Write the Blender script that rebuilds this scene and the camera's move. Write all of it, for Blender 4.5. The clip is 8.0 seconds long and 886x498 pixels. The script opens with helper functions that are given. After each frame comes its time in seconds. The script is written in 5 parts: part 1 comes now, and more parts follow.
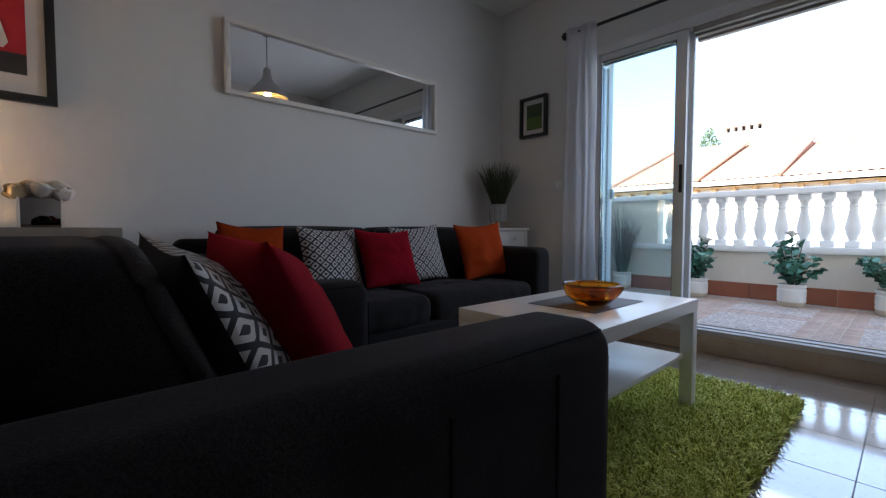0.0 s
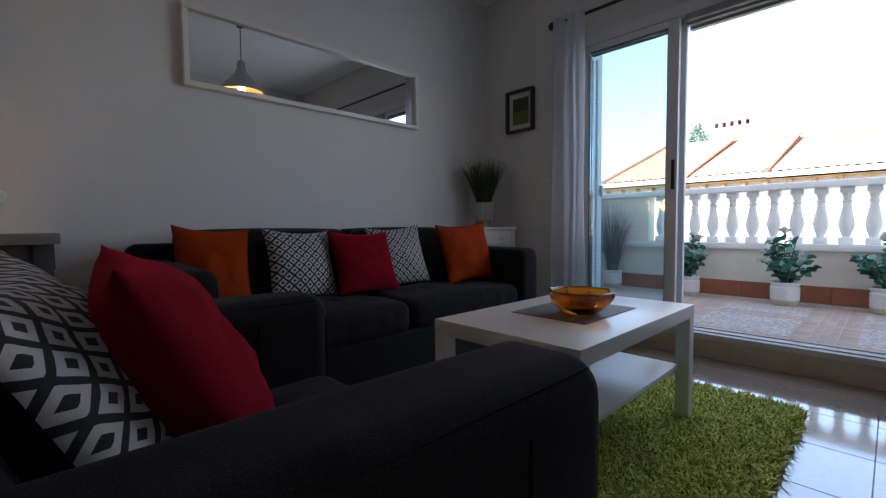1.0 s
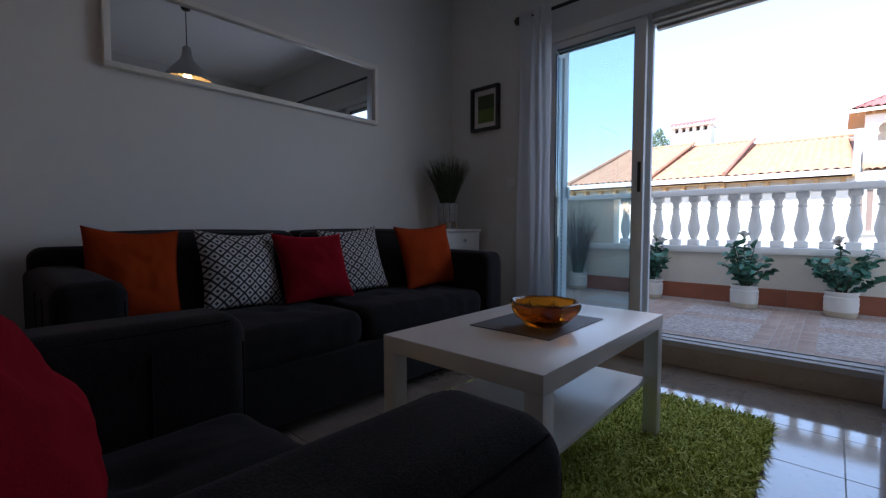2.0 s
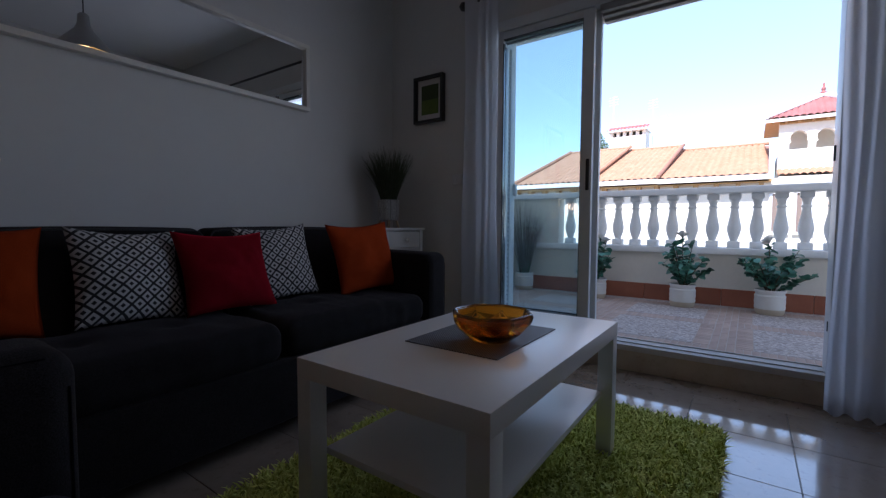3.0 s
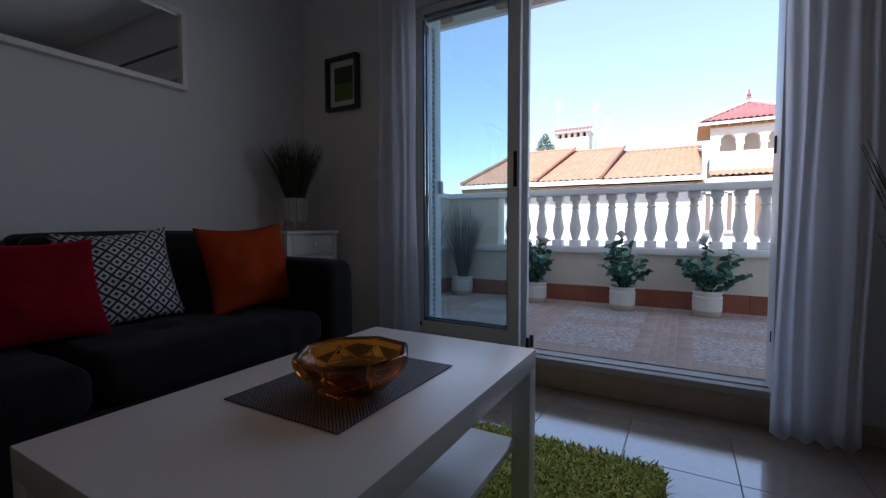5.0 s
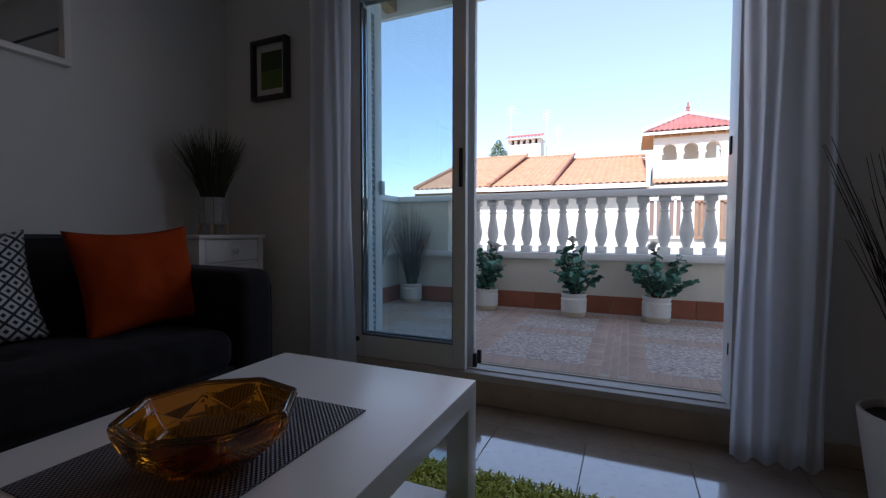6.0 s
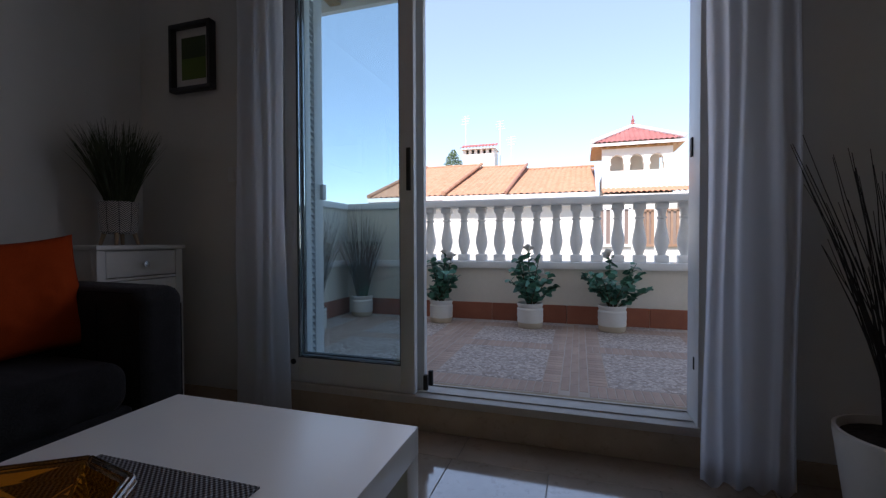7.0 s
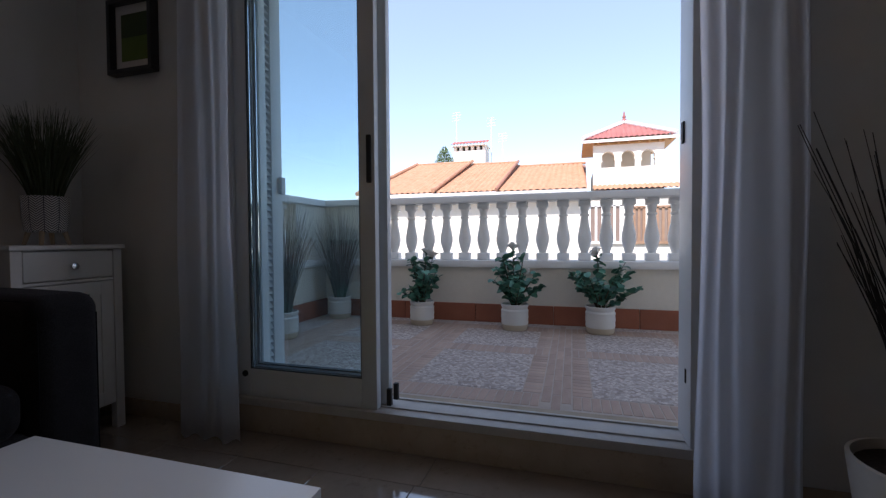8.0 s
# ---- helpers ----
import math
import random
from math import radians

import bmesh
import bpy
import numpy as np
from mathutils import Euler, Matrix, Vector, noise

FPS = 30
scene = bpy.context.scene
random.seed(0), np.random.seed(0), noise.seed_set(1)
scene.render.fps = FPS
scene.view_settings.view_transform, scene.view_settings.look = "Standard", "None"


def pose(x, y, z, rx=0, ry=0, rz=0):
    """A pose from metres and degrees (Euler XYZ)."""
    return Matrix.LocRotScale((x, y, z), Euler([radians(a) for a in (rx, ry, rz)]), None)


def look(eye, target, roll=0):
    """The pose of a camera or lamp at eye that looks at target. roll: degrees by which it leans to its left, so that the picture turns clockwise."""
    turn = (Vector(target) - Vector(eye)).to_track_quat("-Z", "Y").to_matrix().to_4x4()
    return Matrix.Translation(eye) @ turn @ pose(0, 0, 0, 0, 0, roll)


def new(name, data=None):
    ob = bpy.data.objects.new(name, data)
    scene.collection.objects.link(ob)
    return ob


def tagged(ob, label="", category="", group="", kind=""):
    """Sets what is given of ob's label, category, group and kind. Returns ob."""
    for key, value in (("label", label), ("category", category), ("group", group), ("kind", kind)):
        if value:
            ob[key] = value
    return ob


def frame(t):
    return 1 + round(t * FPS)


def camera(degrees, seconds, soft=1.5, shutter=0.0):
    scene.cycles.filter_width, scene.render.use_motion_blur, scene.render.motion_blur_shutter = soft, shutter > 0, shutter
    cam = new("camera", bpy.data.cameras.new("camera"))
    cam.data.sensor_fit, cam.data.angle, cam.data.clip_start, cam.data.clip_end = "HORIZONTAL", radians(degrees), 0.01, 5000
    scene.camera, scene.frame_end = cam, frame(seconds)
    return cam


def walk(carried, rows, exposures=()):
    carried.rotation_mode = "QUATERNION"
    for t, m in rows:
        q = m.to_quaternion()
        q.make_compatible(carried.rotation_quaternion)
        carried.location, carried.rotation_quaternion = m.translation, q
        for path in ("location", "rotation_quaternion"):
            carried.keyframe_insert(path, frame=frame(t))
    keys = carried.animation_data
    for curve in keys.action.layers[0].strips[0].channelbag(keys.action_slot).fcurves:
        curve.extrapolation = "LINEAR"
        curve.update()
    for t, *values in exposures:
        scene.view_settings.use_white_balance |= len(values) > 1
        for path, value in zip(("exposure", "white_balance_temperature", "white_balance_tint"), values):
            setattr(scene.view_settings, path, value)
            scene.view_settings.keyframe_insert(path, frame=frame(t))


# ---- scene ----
cam = camera(91.6, 8.0, soft=1.3)
PATH = [
    (0, (0.351, 0.255, 0.776), (1.701, 1.728, 0.686), -0.0),
    (0.5, (0.44, 0.297, 0.787), (1.802, 1.759, 0.689), -0.2),
    (1, (0.501, 0.328, 0.796), (1.879, 1.773, 0.693), -0.5),
    (1.5, (0.566, 0.354, 0.81), (1.981, 1.765, 0.707), -0.4),
    (3, (0.845, 0.511, 0.808), (2.475, 1.666, 0.698), 0.3),
    (3.5, (0.934, 0.531, 0.815), (2.617, 1.605, 0.702), 0.0),
    (4, (1.043, 0.522, 0.829), (2.748, 1.561, 0.707), -0.2),
    (5.5, (1.374, 0.526, 0.808), (3.157, 1.429, 0.715), -0.0),
    (6, (1.494, 0.562, 0.81), (3.329, 1.353, 0.727), 0.1),
    (6.5, (1.587, 0.588, 0.814), (3.465, 1.272, 0.754), 0.1),
    (7, (1.69, 0.6, 0.805), (3.597, 1.202, 0.765), -0.2),
    (7.5, (1.798, 0.582, 0.804), (3.713, 1.157, 0.763), -0.4),
    (8, (1.903, 0.553, 0.805), (3.818, 1.126, 0.755), -0.4),
]
walk(cam, [(t, look(eye, target, roll)) for t, eye, target, roll in PATH],
     exposures=[(0, 2.38, 6350, 16), (1, 2.14, 6250, 17), (1.5, 1.87, 6100, 18), (3, 1.22, 5900, 20), (3.5, 1.15, 5950, 20), (5.5, 1.02, 6150, 20), (6.5, 0.95, 6350, 20), (8, 0.93, 6500, 21)])

# ---- world, sun and lamps ----
world = bpy.data.worlds.new("sky")
scene.world = world
world.use_nodes = True
wn = world.node_tree
sky = wn.nodes.new("ShaderNodeTexSky")
sky.sky_type = 'NISHITA'
sky.sun_disc = False
sky.sun_elevation, sky.sun_rotation = radians(50), radians(280)
sky.air_density, sky.dust_density, sky.ozone_density = 1.0, 0.1, 1.2
flat_sky = wn.nodes.new("ShaderNodeMixRGB")            # flat pale blue mixed in evens the clear sky's gradient out
flat_sky.inputs[0].default_value = 0.5
flat_sky.inputs[2].default_value = (1.38, 1.80, 2.12, 1)
wn.links.new(sky.outputs[0], flat_sky.inputs[1])
wn.links.new(flat_sky.outputs[0], wn.nodes["Background"].inputs[0])
wn.nodes["Background"].inputs[1].default_value = 0.215

sun_data = bpy.data.lights.new("sun", 'SUN')
sun_data.energy, sun_data.angle, sun_data.color = 3.6, radians(0.5), (1.0, 0.95, 0.88)
sun = new("sun", sun_data)
sun.matrix_basis = look((-6.4, 1.1, 8.0), (0.0, 0.0, 0.0))

# area lamp added inside the terrace door to boost the open sky's daylight
dl = bpy.data.lights.new("door_sky_fill", 'AREA')
dl.shape, dl.size, dl.size_y, dl.energy, dl.color = 'RECTANGLE', 1.44, 1.22, 1.95, (0.78, 0.86, 1.0)
dl.spread = radians(172)
door_sky_fill = new("door_sky_fill", dl)
door_sky_fill.matrix_basis = look((3.366, 1.02, 1.34), (0.0, 1.02, 1.20))


# ---- materials ----
def nodes_of(name):
    m = bpy.data.materials.new(name)
    m.use_nodes = True
    return m, m.node_tree, m.node_tree.nodes["Principled BSDF"]


def math_node(nt, op, a, b=None):
    n = nt.nodes.new("ShaderNodeMath")
    n.operation = op
    for i, v in enumerate((a, b)):
        if v is None:
            continue
        if isinstance(v, (int, float)):
            n.inputs[i].default_value = v
        else:
            nt.links.new(v, n.inputs[i])
    return n.outputs[0]


def noise_node(nt, scale, detail=4.0, rough=0.55, vec=None):
    n = nt.nodes.new("ShaderNodeTexNoise")
    n.inputs["Scale"].default_value, n.inputs["Detail"].default_value, n.inputs["Roughness"].default_value = scale, detail, rough
    if vec is None:
        vec = nt.nodes.new("ShaderNodeTexCoord").outputs["Object"]
    nt.links.new(vec, n.inputs["Vector"])
    return n.outputs[0]


def mix_col(nt, fac, a, b):
    n = nt.nodes.new("ShaderNodeMix")
    n.data_type = 'RGBA'
    if isinstance(fac, (int, float)):
        n.inputs[0].default_value = fac
    else:
        nt.links.new(fac, n.inputs[0])
    for i, v in ((6, a), (7, b)):
        if isinstance(v, tuple):
            n.inputs[i].default_value = (*v, 1)
        else:
            nt.links.new(v, n.inputs[i])
    return n.outputs[2]


def ramp(nt, fac, lo, hi):
    n = nt.nodes.new("ShaderNodeMapRange")
    n.inputs[1].default_value, n.inputs[2].default_value = lo, hi
    nt.links.new(fac, n.inputs[0])
    return n.outputs[0]


def bump_on(nt, bsdf, height, strength, distance=0.01):
    n = nt.nodes.new("ShaderNodeBump")
    n.inputs["Strength"].default_value, n.inputs["Distance"].default_value = strength, distance
    nt.links.new(height, n.inputs["Height"])
    nt.links.new(n.outputs[0], bsdf.inputs["Normal"])


def surface(name, c1, c2, scale=6.0, rough=0.6, metal=0.0, bump=0.0, bump_scale=60.0, fine=0.3, per_piece=0.0, spec=0.5):
    """A base that drifts between two colours, with a finer grain over it and an optional relief."""
    m, nt, b = nodes_of(name)
    big = ramp(nt, noise_node(nt, scale), 0.3, 0.7)
    col = mix_col(nt, big, c1, c2)
    grain = ramp(nt, noise_node(nt, scale * 14, 6.0), 0.25, 0.75)
    dark = tuple(0.72 * v for v in c1)
    col = mix_col(nt, math_node(nt, 'MULTIPLY', grain, fine), col, dark)
    if per_piece:
        info = nt.nodes.new("ShaderNodeObjectInfo")
        shade = nt.nodes.new("ShaderNodeHueSaturation")
        nt.links.new(math_node(nt, 'ADD', math_node(nt, 'MULTIPLY', info.outputs["Random"], per_piece), 1 - per_piece / 2), shade.inputs["Value"])
        nt.links.new(col, shade.inputs["Color"])
        col = shade.outputs[0]
    nt.links.new(col, b.inputs["Base Color"])
    b.inputs["Metallic"].default_value = metal
    b.inputs["Specular IOR Level"].default_value = spec
    b.inputs["Roughness"].default_value = rough
    if bump:
        bump_on(nt, b, noise_node(nt, bump_scale, 5.0), bump)
    return m


def ramp_to(nt, fac, lo, hi):
    n = nt.nodes.new("ShaderNodeMapRange")
    n.inputs[3].default_value, n.inputs[4].default_value = lo, hi
    nt.links.new(fac, n.inputs[0])
    return n.outputs[0]


def fabric(name, c1, c2, weave=900.0, sheen=0.25, bump=0.35):
    m, nt, b = nodes_of(name)
    co = nt.nodes.new("ShaderNodeTexCoord").outputs["Object"]
    fibres = noise_node(nt, weave, 3.0, 0.7, co)
    worn = ramp(nt, noise_node(nt, 9.0, 5.0, 0.6, co), 0.3, 0.7)
    col = mix_col(nt, ramp(nt, fibres, 0.3, 0.7), c1, c2)
    col = mix_col(nt, math_node(nt, 'MULTIPLY', worn, 0.35), col, tuple(0.6 * v for v in c1))
    nt.links.new(col, b.inputs["Base Color"])
    b.inputs["Roughness"].default_value = 0.95
    b.inputs["Specular IOR Level"].default_value = 0.12
    b.inputs["Sheen Weight"].default_value = sheen
    b.inputs["Sheen Roughness"].default_value = 0.4
    b.inputs["Sheen Tint"].default_value = (*(v / max(c2) for v in c2), 1)
    bump_on(nt, b, math_node(nt, 'ADD', noise_node(nt, 420.0, 3.0, 0.6, co), math_node(nt, 'MULTIPLY', fibres, 0.6)), bump, 0.0016)
    return m


WALL = surface("wall_paint", (0.66, 0.65, 0.63), (0.70, 0.69, 0.67), 1.2, 0.85, bump=0.05, bump_scale=60, fine=0.08)
CEIL = surface("ceiling_paint", (0.80, 0.80, 0.79), (0.83, 0.83, 0.82), 1.0, 0.9, fine=0.05)
ALU = surface("white_lacquered_aluminium", (0.70, 0.71, 0.72), (0.75, 0.76, 0.77), 3.0, 0.35, fine=0.06)
ALU_OLD = surface("weathered_track", (0.34, 0.325, 0.30), (0.46, 0.44, 0.42), 12.0, 0.5, fine=0.4)
RUBBER = surface("black_rubber", (0.015, 0.015, 0.016), (0.025, 0.025, 0.025), 20, 0.6)
BLACK = surface("black_lacquer", (0.012, 0.012, 0.012), (0.02, 0.02, 0.02), 12, 0.35, fine=0.1)
WHITE_WOOD = surface("white_furniture_paint", (0.72, 0.71, 0.69), (0.77, 0.76, 0.74), 4.0, 0.45, fine=0.08)
LACK = surface("white_foil_table", (0.71, 0.70, 0.68), (0.715, 0.705, 0.685), 3.0, 0.30, fine=0.02)
FRAME_WHITE = surface("cream_picture_frame", (0.72, 0.70, 0.65), (0.76, 0.74, 0.69), 5, 0.4, fine=0.08)
CHARCOAL = fabric("charcoal_fabric", (0.0048, 0.0044, 0.0048), (0.030, 0.0275, 0.029), 420, 0.05, 0.4)
# edge piping: wear, plus the window light it catches, as a paler colour
CHARCOAL_EDGE = fabric("lit_worn_piping", (0.030, 0.029, 0.031), (0.085, 0.082, 0.085), 420, 0.08, 0.5)
PIPING = fabric("charcoal_piping", (0.004, 0.004, 0.005), (0.011, 0.011, 0.013), 900, 0.02)
RED = fabric("red_cushion_cloth", (0.145, 0.001, 0.006), (0.25, 0.0025, 0.012), 480, 0.45)
ORANGE = fabric("orange_cushion_cloth", (0.25, 0.027, 0.003), (0.36, 0.045, 0.005), 480, 0.06)
STUCCO = surface("cream_stucco", (0.72, 0.67, 0.58), (0.78, 0.73, 0.64), 2.0, 0.9, bump=0.3, bump_scale=120, fine=0.15)
HOUSE_WALL = surface("white_house_render", (0.74, 0.70, 0.62), (0.80, 0.76, 0.68), 0.6, 0.9, fine=0.12)
CAST = surface("white_cast_stone", (0.80, 0.79, 0.77), (0.86, 0.85, 0.83), 5.0, 0.75, bump=0.1, bump_scale=150, fine=0.12)
TERRACOTTA = surface("terracotta_skirting", (0.30, 0.095, 0.05), (0.37, 0.125, 0.068), 5.0, 0.6, bump=0.1, fine=0.25, per_piece=0.2)
ROOF = surface("orange_roof_tile", (0.44, 0.225, 0.13), (0.56, 0.325, 0.21), 4.5, 0.85, fine=0.5)
ROOF_RED = surface("red_roof_tile", (0.32, 0.115, 0.105), (0.41, 0.165, 0.15), 3.0, 0.8, fine=0.3)
RAFTER = surface("ochre_rafter_wood", (0.42, 0.25, 0.10), (0.50, 0.31, 0.14), 6, 0.7)
POT_WHITE = surface("glazed_white_pot", (0.66, 0.64, 0.60), (0.73, 0.71, 0.67), 8.0, 0.45, bump=0.1, bump_scale=80, fine=0.1)
POT_SAND = surface("raw_clay_pot_foot", (0.52, 0.43, 0.32), (0.58, 0.49, 0.37), 14.0, 0.8, fine=0.2)
SOIL = surface("potting_soil", (0.02, 0.014, 0.01), (0.045, 0.03, 0.02), 40, 0.95, bump=0.6)
LEAF = surface("dark_green_leaf", (0.045, 0.15, 0.095), (0.11, 0.28, 0.20), 9.0, 0.42, fine=0.2, per_piece=0.8)
TREE_LEAF = surface("tree_foliage", (0.075, 0.125, 0.05), (0.14, 0.20, 0.08), 3.0, 0.6)
STEM = surface("brown_stem", (0.07, 0.045, 0.02), (0.11, 0.075, 0.035), 20, 0.8)
PETAL = surface("white_petals", (0.78, 0.74, 0.68), (0.82, 0.79, 0.74), 12, 0.6, fine=0.08)
PETAL_CREAM = surface("cream_petals", (0.76, 0.62, 0.42), (0.80, 0.70, 0.52), 12, 0.6, fine=0.08)
DARK_MIRROR = surface("smoked_mirror", (0.30, 0.29, 0.29), (0.36, 0.35, 0.35), 9, 0.03, metal=1.0, fine=0.2)
CHROME = surface("chrome", (0.75, 0.75, 0.76), (0.82, 0.82, 0.82), 3, 0.12, metal=1.0, fine=0.0)
GREY_OAK = surface("grey_oak_veneer", (0.20, 0.17, 0.13), (0.27, 0.235, 0.185), 7.0, 0.55, fine=0.3)
DARK_WOOD = surface("dark_brown_wood", (0.045, 0.035, 0.03), (0.075, 0.06, 0.05), 8, 0.6)
GROUND = surface("dry_ground", (0.26, 0.23, 0.19), (0.34, 0.30, 0.25), 0.3, 0.95)


def marble(name, c1, c2, vein, rough, per_piece=0.08, polish=0.0):
    m, nt, b = nodes_of(name)
    co = nt.nodes.new("ShaderNodeTexCoord").outputs["Object"]
    info = nt.nodes.new("ShaderNodeObjectInfo")
    shift = nt.nodes.new("ShaderNodeVectorMath")
    shift.operation = 'MULTIPLY_ADD'
    nt.links.new(info.outputs["Random"], shift.inputs[0])
    shift.inputs[1].default_value = (7, 11, 3)
    nt.links.new(co, shift.inputs[2])
    v = shift.outputs[0]
    cloud = ramp(nt, noise_node(nt, 5.0, 8.0, 0.65, v), 0.3, 0.7)
    veins = ramp(nt, noise_node(nt, 26.0, 8.0, 0.7, v), 0.56, 0.74)
    col = mix_col(nt, math_node(nt, 'MULTIPLY', veins, 0.55), mix_col(nt, cloud, c1, c2), vein)
    hs = nt.nodes.new("ShaderNodeHueSaturation")
    nt.links.new(math_node(nt, 'ADD', math_node(nt, 'MULTIPLY', info.outputs["Random"], per_piece), 1 - per_piece / 2), hs.inputs["Value"])
    nt.links.new(col, hs.inputs["Color"])
    nt.links.new(hs.outputs[0], b.inputs["Base Color"])
    nt.links.new(ramp_to(nt, cloud, rough * 0.8, rough * 1.25), b.inputs["Roughness"])
    bump_on(nt, b, noise_node(nt, 4.5, 3.0, 0.5, v), 0.04, 0.02)
    b.inputs["Coat Weight"].default_value = polish
    b.inputs["Coat IOR"].default_value = 2.5
    b.inputs["Coat Roughness"].default_value = 0.06
    return m


MARBLE = marble("cream_marble_tile", (0.28, 0.222, 0.176), (0.36, 0.292, 0.236), (0.14, 0.095, 0.062), 0.12, polish=1.0)
MARBLE_BROWN = marble("beige_travertine", (0.40, 0.31, 0.22), (0.50, 0.40, 0.30), (0.22, 0.145, 0.09), 0.22)
GROUT = surface("tile_grout", (0.20, 0.175, 0.15), (0.26, 0.23, 0.20), 20, 0.9)
MORTAR = surface("pale_mortar", (0.46, 0.37, 0.31), (0.54, 0.45, 0.38), 20, 0.9)

GLASS, gt, gb = nodes_of("window_glass")
gb.inputs["Base Color"].default_value = (0.745, 0.855, 0.89, 1)
gb.inputs["Transmission Weight"].default_value = 1.0
gb.inputs["Roughness"].default_value = 0.0
gb.inputs["IOR"].default_value = 1.45
# a faint, uneven teal translucent veil mixed into the glass
gveil, gmix = gt.nodes.new("ShaderNodeBsdfTranslucent"), gt.nodes.new("ShaderNodeMixShader")
gveil.inputs[0].default_value = (0.55, 0.74, 0.76, 1)
gt.links.new(ramp_to(gt, ramp(gt, noise_node(gt, 3.0, 5.0), 0.3, 0.7), 0.006, 0.016), gmix.inputs[0])
gt.links.new(gb.outputs[0], gmix.inputs[1])
gt.links.new(gveil.outputs[0], gmix.inputs[2])
gt.links.new(gmix.outputs[0], gt.nodes["Material Output"].inputs[0])

MIRROR, mt, mb = nodes_of("mirror_silver")
mb.inputs["Base Color"].default_value = (0.80, 0.81, 0.81, 1)
mb.inputs["Metallic"].default_value = 1.0
mb.inputs["Roughness"].default_value = 0.0

AMBER, at, ab = nodes_of("amber_glass")
ab.inputs["Base Color"].default_value = (0.76, 0.26, 0.011, 1)
ab.inputs["Transmission Weight"].default_value = 1.0
ab.inputs["Roughness"].default_value = 0.02
ab.inputs["IOR"].default_value = 1.5


def sheer(name, col):
    m, nt, b = nodes_of(name)
    out = nt.nodes["Material Output"]
    weave = ramp(nt, noise_node(nt, 1400.0, 2.0), 0.2, 0.8)
    c = mix_col(nt, weave, col, tuple(0.88 * v for v in col))
    d, tl, tr = (nt.nodes.new("ShaderNodeBsdf" + k) for k in ("Diffuse", "Translucent", "Transparent"))
    nt.links.new(c, d.inputs[0])
    nt.links.new(c, tl.inputs[0])
    m1, m2 = nt.nodes.new("ShaderNodeMixShader"), nt.nodes.new("ShaderNodeMixShader")
    m1.inputs[0].default_value = 0.75
    nt.links.new(d.outputs[0], m1.inputs[1])
    nt.links.new(tl.outputs[0], m1.inputs[2])
    m2.inputs[0].default_value = 0.05
    nt.links.new(m1.outputs[0], m2.inputs[1])
    nt.links.new(tr.outputs[0], m2.inputs[2])
    nt.links.new(m2.outputs[0], out.inputs[0])
    return m


SHEER = sheer("white_sheer_cloth", (0.93, 0.93, 0.96))


def diamonds(name, cell=0.052):
    """White cloth woven with black lozenge lines and a small black lozenge in every cell, in the cushion's own plane."""
    m, nt, b = nodes_of(name)
    tc = nt.nodes.new("ShaderNodeTexCoord")
    co = tc.outputs["Object"]
    sep = nt.nodes.new("ShaderNodeSeparateXYZ")
    nt.links.new(tc.outputs["UV"], sep.inputs[0])
    x = math_node(nt, 'DIVIDE', sep.outputs[0], cell)
    z = math_node(nt, 'DIVIDE', sep.outputs[1], cell * 0.95)
    far = []
    for op in ('ADD', 'SUBTRACT'):
        s = math_node(nt, op, x, z)
        f = math_node(nt, 'FRACT', math_node(nt, 'ADD', s, 40.0))
        far.append(math_node(nt, 'ABSOLUTE', math_node(nt, 'SUBTRACT', f, 0.5)))
    edge = math_node(nt, 'MAXIMUM', far[0], far[1])
    line = math_node(nt, 'GREATER_THAN', edge, 0.388)
    dot = math_node(nt, 'LESS_THAN', edge, 0.160)
    black = math_node(nt, 'MAXIMUM', line, dot)
    cloth = mix_col(nt, ramp(nt, noise_node(nt, 800.0, 3.0, 0.7, co), 0.3, 0.7), (0.46, 0.45, 0.44), (0.53, 0.52, 0.51))
    nt.links.new(mix_col(nt, black, cloth, (0.018, 0.018, 0.02)), b.inputs["Base Color"])
    b.inputs["Roughness"].default_value = 0.92
    b.inputs["Sheen Weight"].default_value = 0.1
    bump_on(nt, b, noise_node(nt, 300.0, 3.0, 0.6, co), 0.3, 0.003)
    return m


LOZENGE = diamonds("black_and_white_lozenge_cloth", 0.049)
LOZENGE_SMALL = diamonds("small_black_and_white_lozenge_cloth", 0.054)
BLACK_CLOTH = fabric("black_cushion_back", (0.010, 0.010, 0.011), (0.018, 0.018, 0.02), 700, 0.05)


# ---- mesh helpers ----
def finish(me, mat, smooth=35):
    me.materials.append(mat)
    if smooth:
        me.shade_smooth()
        me.set_sharp_from_angle(angle=radians(smooth))
    return me


def to_mesh(name, src, mat, smooth=35):
    if isinstance(src, bmesh.types.BMesh):
        bmesh.ops.recalc_face_normals(src, faces=src.faces[:])
        me = bpy.data.meshes.new(name)
        src.to_mesh(me)
        src.free()
    else:
        me = bpy.data.meshes.new(name)
        me.from_pydata(*src)
        me.update()
    return finish(me, mat, smooth)


def part(name, src, mat, parent, label="", m=None, smooth=35):
    """Links one mesh under a thing or a part. src: a bmesh, or (vertices, edges, faces), or a finished mesh."""
    me = src if isinstance(src, bpy.types.Mesh) else to_mesh(name, src, mat, smooth)
    ob = new(name, me)
    ob.parent = parent
    if m is not None:
        ob.matrix_basis = m
    if label:
        ob["label"] = label
    return ob


def thing(name, label, category, m=None, group="", kind=""):
    ob = new(name)
    ob.empty_display_size = 0.05
    if m is not None:
        ob.matrix_basis = m
    return tagged(ob, label, category, group, kind)


